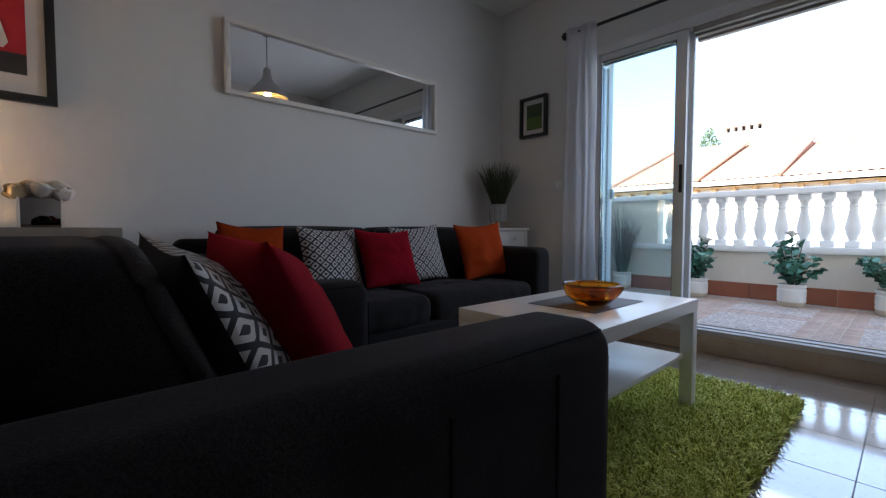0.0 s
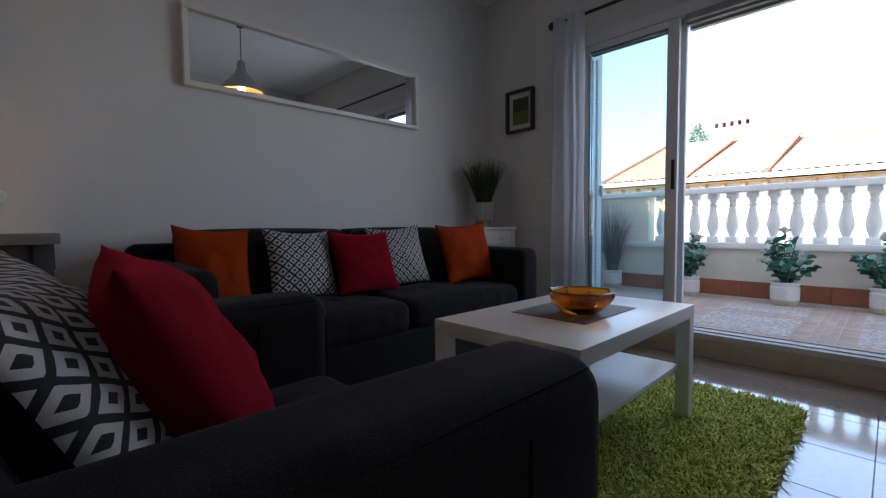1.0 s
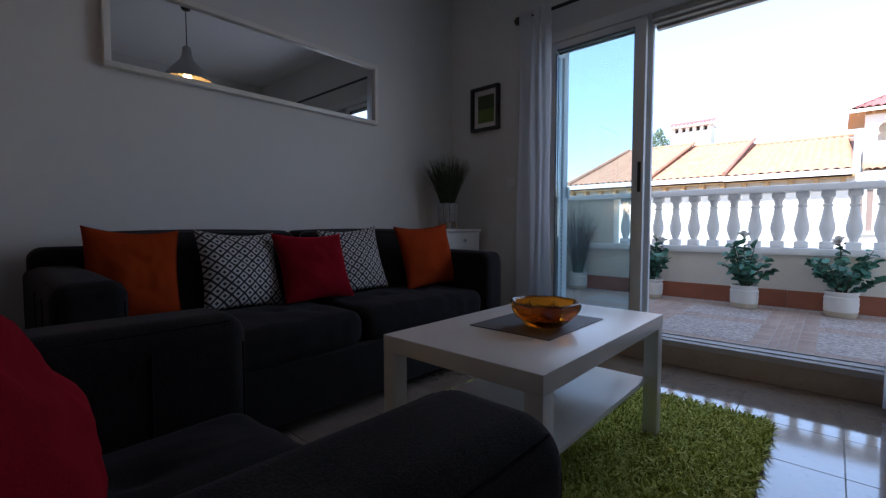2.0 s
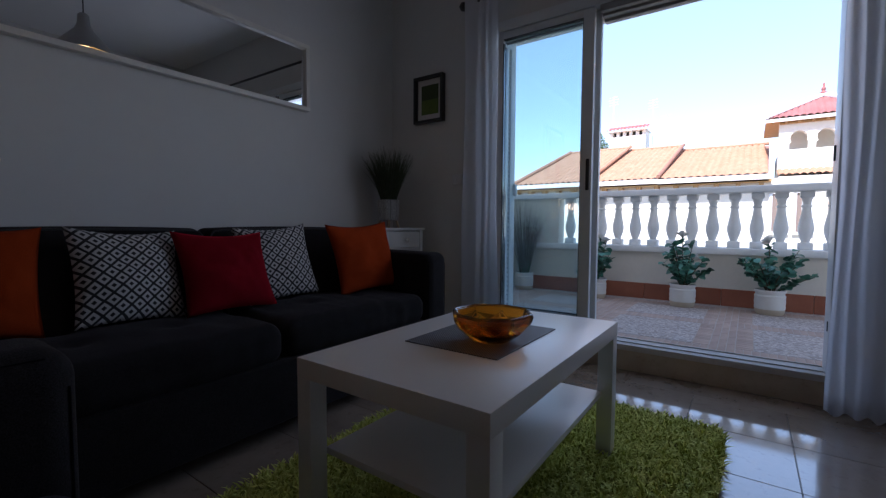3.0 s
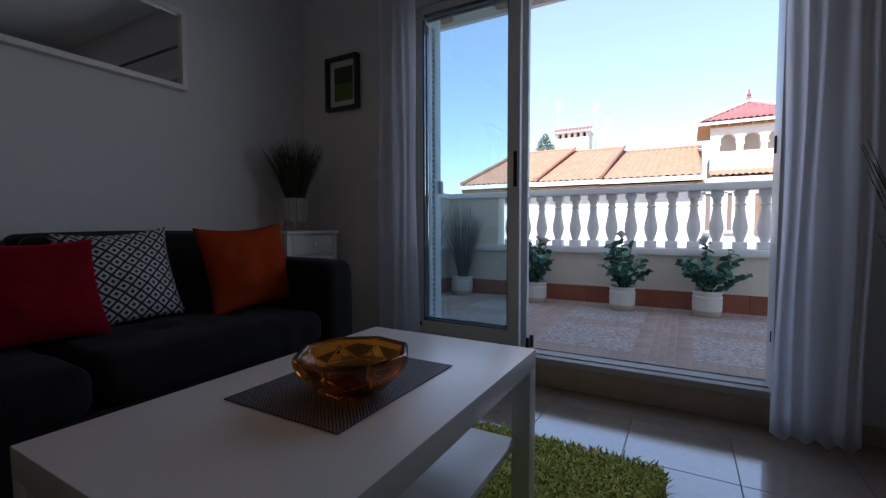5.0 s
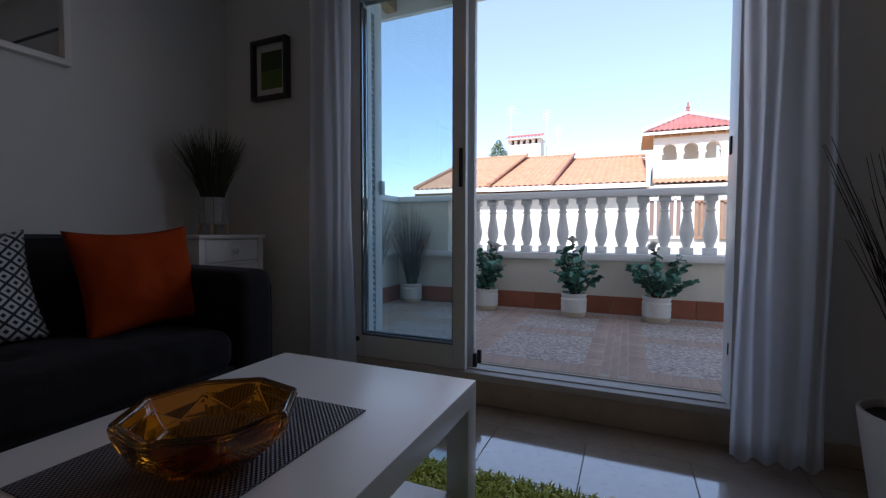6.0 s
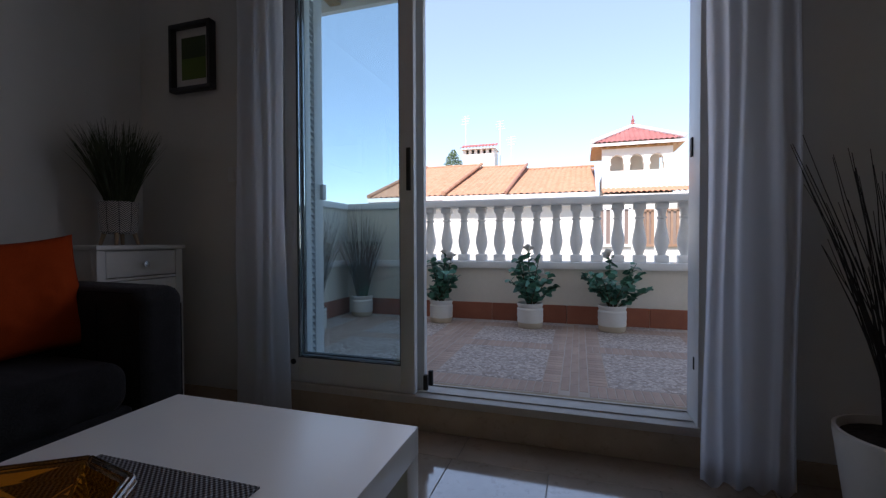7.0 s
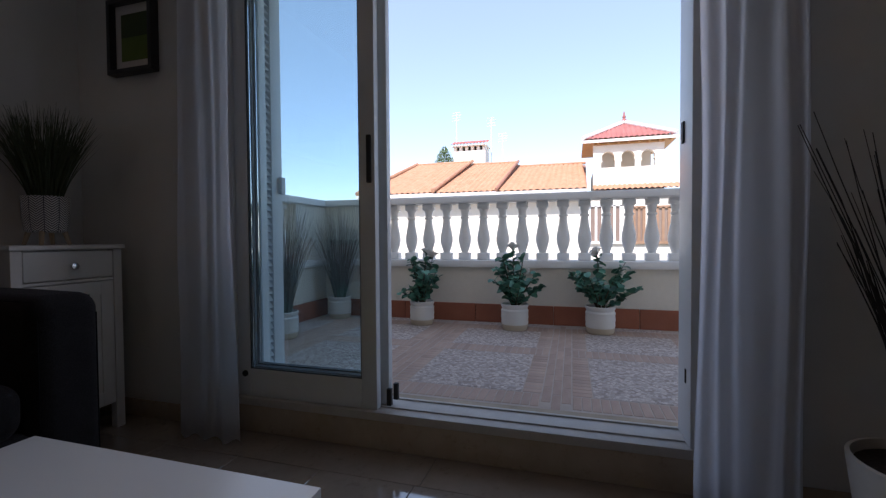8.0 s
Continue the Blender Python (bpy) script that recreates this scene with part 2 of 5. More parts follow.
def solid(name, src, mat, label, category, m=None, group="", kind="", smooth=35):
    ob = new(name, to_mesh(name, src, mat, smooth))
    if m is not None:
        ob.matrix_basis = m
    return tagged(ob, label, category, group, kind)


def block(x0, x1, y0, y1, z0, z1, bevel=0.0, seg=2, bm=None):
    own = bm is None
    bm = bm or bmesh.new()
    got = bmesh.ops.create_cube(bm, size=1.0)
    vs = got["verts"]
    bmesh.ops.transform(bm, matrix=Matrix.Translation(((x0 + x1) / 2, (y0 + y1) / 2, (z0 + z1) / 2)) @ Matrix.Diagonal((x1 - x0, y1 - y0, z1 - z0, 1)), verts=vs)
    if bevel:
        es = list({e for v in vs for e in v.link_edges})
        bmesh.ops.bevel(bm, geom=es, offset=bevel, segments=seg, affect='EDGES', profile=0.6)
    return bm


def lathe(profile, n=24, bm=None, caps=True):
    bm = bm or bmesh.new()
    rings = []
    for r, z in profile:
        rings.append([bm.verts.new((r * math.cos(2 * math.pi * i / n), r * math.sin(2 * math.pi * i / n), z)) for i in range(n)])
    for a, b in zip(rings, rings[1:]):
        for i in range(n):
            bm.faces.new((a[i], a[(i + 1) % n], b[(i + 1) % n], b[i]))
    for ring in (rings[0], rings[-1]) if caps else ():
        try:
            bm.faces.new(ring)
        except ValueError:
            pass
    return bm


def tube(points, radius, n=6, bm=None, taper=None):
    """A round rod along points; taper: the radius at its end."""
    bm = bm or bmesh.new()
    pts = [Vector(p) for p in points]
    last = None
    for i, p in enumerate(pts):
        d = (pts[min(i + 1, len(pts) - 1)] - pts[max(i - 1, 0)]).normalized()
        side = d.cross(Vector((0.13, 0.21, 1.0)) if abs(d.z) < 0.9 else Vector((1, 0.1, 0))).normalized()
        up = side.cross(d)
        r = radius if taper is None else radius + (taper - radius) * i / (len(pts) - 1)
        ring = [bm.verts.new(p + r * (math.cos(2 * math.pi * k / n) * side + math.sin(2 * math.pi * k / n) * up)) for k in range(n)]
        if last:
            for k in range(n):
                bm.faces.new((last[k], last[(k + 1) % n], ring[(k + 1) % n], ring[k]))
        else:
            bm.faces.new(ring)
        last = ring
    bm.faces.new(last)
    return bm


def soft_box(hx, hy, hz, r, m=(6, 6, 4), k=4, shape=None):
    """A box with round edges about the origin, fine enough to be bent; shape(p) moves its points."""
    def stops(h, c):
        inner = h - r
        mid = [-inner + 2 * inner * i / c for i in range(c + 1)]
        out = [inner + r * math.tan(math.radians(45) * i / k) for i in range(1, k + 1)]
        return [-v for v in reversed(out)] + mid + out
    ax = [stops(h, c) for h, c in zip((hx, hy, hz), m)]
    inner = (hx - r, hy - r, hz - r)
    index, verts, faces = {}, [], []

    def vert(i, j, l):
        key = (i, j, l)
        if key not in index:
            p = (ax[0][i], ax[1][j], ax[2][l])
            q = [max(-c, min(c, v)) for v, c in zip(p, inner)]
            d = Vector([a - b for a, b in zip(p, q)])
            if d.length > 1e-9:
                d = d.normalized() * r
            w = Vector(q) + d
            if shape:
                w = Vector(shape(w))
            index[key] = len(verts)
            verts.append(tuple(w))
        return index[key]
    n = [len(a) for a in ax]
    for a in range(3):
        b, c = (a + 1) % 3, (a + 2) % 3
        for end in (0, n[a] - 1):
            for i in range(n[b] - 1):
                for j in range(n[c] - 1):
                    quad = []
                    for di, dj in ((0, 0), (1, 0), (1, 1), (0, 1)):
                        key = [0, 0, 0]
                        key[a], key[b], key[c] = end, i + di, j + dj
                        quad.append(vert(*key))
                    faces.append(quad if end else quad[::-1])
    return verts, [], faces


def moved(src, x, y, z):
    return [(a + x, b + y, c + z) for a, b, c in src[0]], src[1], src[2]


# ---- the room ----
XE, YN, YS, XW, ZC = 3.39, 2.80, -0.66, -2.4, 2.665      # inner faces
DY0, DY1, DZ0, DZ1 = 0.155, 1.965, 0.115, 2.122            # the terrace door's opening
OUT = XE + 0.26                                         # outer face of the terrace wall
ZT = 0.075                                              # terrace level


def structure(name, src, mat, label, smooth=0):
    return solid(name, src, mat, label, name.split("_")[0], kind="structure", smooth=smooth)


floor_base = structure("floor", block(XW - 0.2, OUT, YS - 0.2, YN + 0.2, -0.25, -0.006), GROUT, "polished cream marble tile floor with thin grey joints")
structure("wall_north", block(XW - 0.2, OUT, YN, YN + 0.2, 0, ZC + 0.3), WALL, "smooth off-white painted wall behind the sofa")
structure("wall_south", block(XW - 0.2, OUT, YS - 0.2, YS, 0, ZC + 0.3), WALL, "smooth off-white painted side wall")
structure("wall_west", block(XW - 0.2, XW, YS, YN, 0, ZC + 0.3), WALL, "smooth off-white painted end wall")
bm = block(XE, OUT, DY1, YN, 0, ZC + 0.3)
block(XE, OUT, YS, DY0, 0, ZC + 0.3, bm=bm)
block(XE, OUT, DY0, DY1, DZ1, ZC + 0.3, bm=bm)
structure("wall_east", bm, WALL, "off-white painted wall round the terrace door")
structure("ceiling", block(XW - 0.2, OUT, YS - 0.2, YN + 0.2, ZC, ZC + 0.28), CEIL, "plain white painted ceiling")
bpy.data.objects["ceiling"].location.z = 0.003
step = structure("door_step", block(XE - 0.004, OUT + 0.02, DY0, DY1, 0, DZ0, 0.006), MARBLE_BROWN, "beige travertine step under the terrace door", smooth=35)
for name, box in (("baseboard_north", (XW, XE, YN - 0.012, YN)), ("baseboard_east", (XE - 0.012, XE, DY1, YN - 0.012)),
                  ("baseboard_corner", (XE - 0.012, XE, YS + 0.012, DY0)), ("baseboard_south", (XW, XE, YS, YS + 0.012))):
    structure(name, block(*box, 0, 0.075, 0.004), MARBLE_BROWN, "low beige travertine baseboard", smooth=35)

# ---- terrace, shell and eaves ----
PX, PY = 5.60, 2.85           # inner faces of the parapets
terrace = structure("terrace", block(OUT, PX + 0.2, -3.2, PY + 0.2, -0.3, ZT - 0.0018), MORTAR, "terrace paved with pebble panels and brick bands")
ext = block(OUT, OUT + 0.012, DY1, 6.0, -3.5, 3.3)
block(OUT, OUT + 0.012, -3.2, DY0, -3.5, 3.3, bm=ext)
block(OUT, OUT + 0.012, DY0, DY1, DZ1 + 0.02, 3.3, bm=ext)
structure("outer_wall", ext, STUCCO, "cream stucco outer wall of the flat")
# unseen block above the flat, added to keep the sun off the terrace
structure("upper_storey", block(XW - 0.2, OUT, -3.4, 6.0, ZC + 0.32, 5.6), STUCCO, "cream stucco block above the flat, added to shade the terrace")
eave = thing("eave", "white eave board with ochre rafters over the terrace", "eave", kind="structure")
part("soffit", block(OUT, 4.25, -3.2, 6.0, 2.46, 2.52), CAST, eave)
part("fascia", block(4.25, 4.29, -3.2, 6.0, 2.34, 2.55), CAST, eave)
raf = to_mesh("rafter", block(0, 0.6, -0.04, 0.04, 0, 0.09), RAFTER, 0)
for i in range(14):
    part("rafter", raf, RAFTER, eave, m=pose(OUT, -2.8 + 0.45 * i, 2.37))

par = thing("parapet", "cream stucco parapet wall with cast-stone rail and balusters", "parapet", kind="structure")
part("front_wall", block(PX, PX + 0.2, -3.2, PY + 0.2, ZT - 0.1, 0.55), STUCCO, par)
part("side_wall", block(OUT, PX, PY, PY + 0.2, ZT - 0.1, 0.55), STUCCO, par)
part("coping", block(PX - 0.03, PX + 0.23, -3.2, PY + 0.23, 0.55, 0.611, 0.008), CAST, par)
part("side_coping", block(OUT, PX - 0.03, PY - 0.03, PY + 0.23, 0.55, 0.611, 0.008), CAST, par)
part("rail", block(PX - 0.02, PX + 0.22, -3.2, PY + 0.22, 1.116, 1.178, 0.014, 3), CAST, par)
part("side_rail", block(OUT, PX - 0.02, PY - 0.02, PY + 0.22, 1.116, 1.178, 0.014, 3), CAST, par)
part("corner_panel", block(PX + 0.01, PX + 0.19, 2.275, PY + 0.19, 0.611, 1.116), STUCCO, par)
part("side_corner_panel", block(5.15, PX + 0.01, PY + 0.01, PY + 0.19, 0.611, 1.116), STUCCO, par)


def baluster_mesh():
    prof = [(0.030, 0.06), (0.031, 0.075), (0.046, 0.12), (0.056, 0.165), (0.056, 0.20), (0.047, 0.25), (0.036, 0.31), (0.031, 0.36),
            (0.030, 0.368), (0.039, 0.372), (0.039, 0.385), (0.030, 0.39), (0.031, 0.41), (0.038, 0.445), (0.044, 0.455)]
    bm = lathe(prof, 14)
    block(-0.05, 0.05, -0.05, 0.05, 0, 0.062, 0.006, 1, bm)
    block(-0.048, 0.048, -0.048, 0.048, 0.452, 0.505, 0.006, 1, bm)
    return to_mesh("baluster", bm, CAST, 50)


bal = baluster_mesh()
k = 0
while 2.167 - 0.1715 * k > -3.1:
    part("baluster", bal, CAST, par, m=pose(PX + 0.1, 2.167 - 0.1715 * k, 0.611))
    k += 1
for k in range(9):
    part("baluster", bal, CAST, par, m=pose(5.05 - 0.1715 * k, PY + 0.1, 0.611))
sk = to_mesh("skirting_tile", block(0, 0.014, 0.0015, 0.6585, 0, 0.157, 0.002, 1), TERRACOTTA, 35)
for k in range(9):
    part("skirting_tile", sk, TERRACOTTA, par, m=pose(PX - 0.014, 2.02 - 0.66 * k, ZT))
for k in range(3):
    part("skirting_tile", sk, TERRACOTTA, par, m=pose(4.28 + 0.66 * k, PY - 0.014, ZT, 0, 0, 90))

# ---- sliding terrace door ----
SILL_METAL = surface("worn_cream_sill", (0.54, 0.50, 0.455), (0.62, 0.585, 0.54), 14.0, 0.55, fine=0.35)
door = thing("door_1", "white aluminium sliding terrace door, slid open behind its fixed leaf", "sliding door", kind="structure")
FX = XE - 0.004
bm = block(FX, FX + 0.16, DY1 - 0.05, DY1, DZ0, DZ1, 0.004)
part("jamb", bm, ALU, door)
part("jamb", block(FX, FX + 0.16, DY0, DY0 + 0.047, DZ0, DZ1, 0.004), ALU, door)
part("head", block(FX, FX + 0.16, DY0 + 0.049, DY1 - 0.05, DZ1 - 0.065, DZ1, 0.004), ALU, door)
for i, (x0, z1) in enumerate(((0.012, 2.020), (0.058, 2.008), (0.108, 1.995))):
    part("head_track", block(FX + x0, FX + x0 + 0.04, DY0 + 0.049, 1.24, z1, DZ1 - 0.065, 0.002), ALU_OLD, door)
sill = part("sill", block(FX - 0.006, FX + 0.17, DY0, DY1, DZ0 - 0.002, DZ0 + 0.03, 0.004), SILL_METAL, door)
for x0 in (0.045, 0.14):
    part("sill_track", block(FX + x0, FX + x0 + 0.010, DY0 + 0.049, DY1 - 0.05, DZ0 + 0.03, DZ0 + 0.036, 0.002), SILL_METAL, door)


GASKET = surface("grey_glazing_rubber", (0.06, 0.065, 0.07), (0.09, 0.095, 0.10), 20, 0.6)


def leaf(x, ya, yb, z0, z1):
    lf = part("leaf", block(x, x + 0.035, ya, ya + 0.065, z0, z1, 0.004), ALU, door)
    part("stile", block(x, x + 0.035, yb - 0.062, yb, z0, z1, 0.004), ALU, lf)
    part("bottom_rail", block(x, x + 0.035, ya + 0.065, yb - 0.062, z0, z0 + 0.115, 0.004), ALU, lf)
    part("top_rail", block(x, x + 0.035, ya + 0.065, yb - 0.062, z1 - 0.045, z1, 0.004), ALU, lf)
    g = block(x + 0.002, x + 0.030, ya + 0.062, ya + 0.0685, z0 + 0.11, z1 - 0.04)
    block(x + 0.002, x + 0.030, yb - 0.066, yb - 0.06, z0 + 0.11, z1 - 0.07, bm=g)
    block(x + 0.002, x + 0.030, ya + 0.0685, yb - 0.066, z0 + 0.112, z0 + 0.119, bm=g)
    block(x + 0.002, x + 0.030, ya + 0.0685, yb - 0.066, z1 - 0.049, z1 - 0.043, bm=g)
    part("gasket", g, GASKET, lf, "dark grey rubber glazing gasket")
    pane = part("pane", block(x + 0.014, x + 0.020, ya + 0.068, yb - 0.067, z0 + 0.118, z1 - 0.048), GLASS, lf, "clear glass pane", smooth=0)
    pane.visible_shadow = False
    return lf


inner = leaf(FX + 0.012, 1.268, DY1 - 0.052, DZ0 + 0.032, DZ1 - 0.067)
leaf(FX + 0.075, 1.246, DY1 - 0.036, DZ0 + 0.032, DZ1 - 0.067)
part("handle", block(FX + 0.002, FX + 0.014, 1.281, 1.300, 1.017, 1.199, 0.004), RUBBER, inner, "black recessed pull handle")
part("lock", lathe([(0.0, 0), (0.013, 0), (0.013, 0.006), (0.008, 0.009), (0.0, 0.009)], 16), RUBBER, inner, "small round black lock", m=pose(FX + 0.012, 1.876, 0.240, 0, -90, 0))
for x0 in (FX + 0.02, FX + 0.085):
    part("brush_stop", block(x0, x0 + 0.018, 1.214, 1.233, DZ0 + 0.05, DZ0 + 0.115, 0.003), RUBBER, door, "black rubber stop")
part("lock_plate", block(FX + 0.09, FX + 0.115, DY0 + 0.047, DY0 + 0.053, 1.11, 1.18, 0.002), RUBBER, door, "black lock plate")
part("latch_plate", block(FX + 0.05, FX + 0.062, DY0 + 0.047, DY0 + 0.050, 0.335, 0.38, 0.001), RUBBER, door)

shutter = thing("shutter", "white louvred aluminium shutter folded back beside the terrace door", "shutter")
sy = 1.893
part("frame_stile", block(3.535, 3.578, sy, sy + 0.03, 0.13, 2.11, 0.003), ALU, shutter)
part("frame_stile", block(3.612, 3.685, sy, sy + 0.03, 0.13, 2.11, 0.003), ALU, shutter)
part("rail", block(3.578, 3.612, sy, sy + 0.03, 0.13, 0.22, 0.003), ALU, shutter)
part("rail", block(3.578, 3.612, sy, sy + 0.03, 2.02, 2.11, 0.003), ALU, shutter)
slat = to_mesh("slat", block(-0.017, 0.017, -0.002, 0.002, -0.016, 0.016), ALU, 0)
for i in range(55):
    part("slat", slat, ALU, shutter, m=pose(3.595, sy + 0.015, 0.24 + 0.0323 * i, -38, 0, 0))
part("latch", block(3.655, 3.685, sy - 0.02, sy, 1.02, 1.10, 0.004), ALU, shutter)
part("hinge", block(3.57, 3.66, sy - 0.015, sy, 0.16, 0.21, 0.003), ALU, shutter)


# ---- curtains ----
def curtain_mesh(y0, y1, z0, z1, folds, depth, seed, flare):
    rng = random.Random(seed)
    ph = [rng.uniform(0, 6.28) for _ in range(6)]
    nu, nv = folds * 14, 26
    verts, faces = [], []
    for j in range(nv + 1):
        v = j / nv
        z = z0 + (z1 - z0) * v
        spread = 1 + flare * (1 - v) ** 2
        for i in range(nu + 1):
            u = i / nu
            s = u + 0.07 * math.sin(2 * math.pi * 1.3 * u + ph[1]) + 0.012 * math.sin(3 * v + ph[2])
            amp = 0.45 + 0.75 * abs(noise.noise(Vector((s * 3.1, seed, 0.4 * v)))) * 1.6
            w = amp * math.sin(2 * math.pi * folds * s + ph[0])
            w += 0.10 * math.sin(2 * math.pi * folds * 2.3 * s + ph[2] + 1.6 * v)
            w += 0.35 * math.sin(21 * v + ph[4]) * max(0, (u - 0.93) / 0.07) ** 2 * (1 - 0.6 * v)
            x = depth * w * (0.75 + 0.35 * math.sin(2.2 * v + ph[3]))
            y = (y0 + y1) / 2 + (u - 0.5) * (y1 - y0) * spread + 0.006 * math.sin(9 * v + 7 * u + ph[4])
            hem = 0.010 * math.sin(2 * math.pi * folds * u + ph[5]) if j == 0 else 0
            verts.append((x, y, z + hem))
    for j in range(nv):
        for i in range(nu):
            a = j * (nu + 1) + i
            faces.append((a, a + 1, a + nu + 2, a + nu + 1))
    return verts, [], faces


rod = thing("curtain_rod", "black metal curtain rod with ball finials above the terrace door", "curtain rod")
CX = 3.275
part("rod", tube([(CX, 2.07, 2.230), (CX, -0.28, 2.230)], 0.011, 12), BLACK, rod)
for y in (2.08, -0.29):
    part("finial", lathe([(0.0, -0.028), (0.018, -0.022), (0.028, 0), (0.018, 0.022), (0.0, 0.028)], 16), BLACK, rod, m=pose(CX, y, 2.230))
for y in (2.03, -0.2):
    part("bracket", tube([(CX, y, 2.223), (XE, y, 2.223)], 0.007, 8), BLACK, rod)
curt = [("curtain", 1.815, 2.05, 3, 0.020, 3, 0.22), ("curtain", -0.035, 0.213, 4, 0.022, 8, 0.05)]
for name, y0, y1, folds, depth, seed, flare in curt:
    ob = solid(name, curtain_mesh(y0, y1, 0.02, 2.262, folds, depth, seed, flare), SHEER, "white sheer full-length curtain hanging in soft folds", "curtain", m=pose(CX - 0.022, 0, 0), group="curtains", smooth=180)
    th = ob.modifiers.new("cloth", 'SOLIDIFY')
    th.thickness = 0.0012


# ---- seating ----
def seat_thing(name, label, width, depth, seats, m, low=0.0):
    """A sofa that faces -y, its front left foot at the origin."""
    top = thing(name, label, "sofa" if seats > 1 else "armchair", m)
    aw, ah = 0.175, 0.655 - low
    arm = lambda p: (p[0], p[1], p[2] + 0.006 * math.cos(p[1] * 3.0) if p[2] > 0 else p[2])
    for x in (aw / 2, width - aw / 2):
        a = part("arm", moved(soft_box(aw / 2, depth / 2 - 0.01, (ah - 0.05) / 2, 0.05, (4, 10, 6), 6, arm), x, depth / 2, 0.05 + (ah - 0.05) / 2), CHARCOAL, top, smooth=180)
        for side in (-1, 1):
            xs = x + side * (aw / 2 - 0.0135)
            part("seam", tube([(xs, 0.05, ah - 0.012), (xs, depth * 0.5, ah - 0.0125), (xs, depth - 0.06, ah - 0.016)], 0.0018, 5), PIPING, a)
            for f in (0.21, 0.43):
                part("seam", tube([(x + side * (aw / 2 + 0.0005), depth * f, ah - 0.05), (x + side * (aw / 2 + 0.0005), depth * f, 0.10)], 0.0024, 5), PIPING, a)
            part("seam", tube([(xs, 0.0235, ah - 0.06), (xs, 0.0235, 0.35), (xs, 0.0235, 0.10)], 0.0018, 5), PIPING, a)
    part("base", block(aw, width - aw, 0.03, depth - 0.03, 0.06, 0.30, 0.02, 3), CHARCOAL, top)
    part("back_frame", moved(soft_box(width / 2 - 0.012, 0.075, 0.33, 0.05, (12, 2, 8), 4), width / 2, depth - 0.085, 0.40 - low), CHARCOAL, top, smooth=180)
    inner_w = (width - 2 * aw) / seats

    def plump(hx, hy, bulge, seed):
        def f(p):
            u, v = p.x / hx, p.y / hy
            z = p.z
            if z > 0:
                z += bulge * (1 - u * u) * (1 - v * v) + 0.007 * noise.noise(Vector((p.x * 7, p.y * 7, seed)))
                for du in (-0.33, 0.33):
                    for dv in (-0.25, 0.35):
                        z -= 0.015 * math.exp(-((u - du) ** 2 + (v - dv) ** 2) / 0.012)
            z -= 0.004 * abs(noise.noise(Vector((p.x * 16, p.y * 5, seed + 7)))) if z > 0 else 0
            y = p.y - 0.012 * (1 - u * u) * (1 if p.y < 0 else 0)
            if p.y < -0.2:
                y += 0.006 * noise.noise(Vector((p.x * 19, p.z * 7, seed)))
            return p.x, y, z
        return f
    for s in range(seats):
        cx = aw + inner_w * (s + 0.5)
        sh = plump(inner_w / 2 - 0.004, 0.33, 0.018, s + 1.5)
        part("seat_cushion", moved(soft_box(inner_w / 2 - 0.004, 0.33, 0.075, 0.055, (44, 24, 4), 5, sh), cx, 0.355, 0.365), CHARCOAL, top, smooth=180)

        def lean(p, cx=cx):
            u, w = p.x / (inner_w / 2), p.z / 0.23
            y = p.y + (-0.03 * (1 - u * u) * (1 - w * w) if p.y < 0 else 0) + 0.10 * w
            return p.x, y, p.z - 0.010 * u * u * (p.z > 0)
        bc = part("back_cushion", moved(soft_box(inner_w / 2 - 0.004, 0.085, 0.215, 0.048, (14, 3, 10), 5, lean), cx, depth - 0.285 - low / 3, 0.582 - low), CHARCOAL, top, smooth=180)
        hx, run = inner_w / 2 - 0.004 - 0.012, []
        for sx in (-1, 1):
            side = [(sx * hx, -0.200 + 0.37 * k / 8) for k in range(9)]
            side += [(sx * (hx - 0.036 * (1 - math.cos(a))), 0.168 + 0.036 * math.sin(a)) for a in (0.4, 0.8, 1.2, 1.57)]
            run += side if sx < 0 else [(hx * (k / 6 - 0.5) * 1.8, 0.204) for k in range(1, 6)] + side[::-1]
        seam = [lean(Vector((px, -0.073, pz))) for px, pz in run]
        part("piping", tube([(cx + px, depth - 0.285 - low / 3 + py, 0.582 - low + pz) for px, py, pz in seam], 0.0045 + low / 4, 8), CHARCOAL_EDGE, bc, "paler edge piping, worn and with window light in its colour", smooth=180)
    for x in (0.08, width - 0.08):
        for y in (0.08, depth - 0.08):
            part("leg", block(x - 0.025, x + 0.025, y - 0.025, y + 0.025, 0, 0.052), BLACK, top)
    return top


seat_thing("sofa", "charcoal fabric three-seat sofa with square padded arms along the wall", 2.055, 0.90, 2, pose(0.785, 1.88, 0))
seat_thing("armchair", "charcoal fabric armchair with square padded arms and dark seams", 0.91, 0.93, 1, pose(1.062, 0.582, 0, 0, 0, 90), low=0.03)


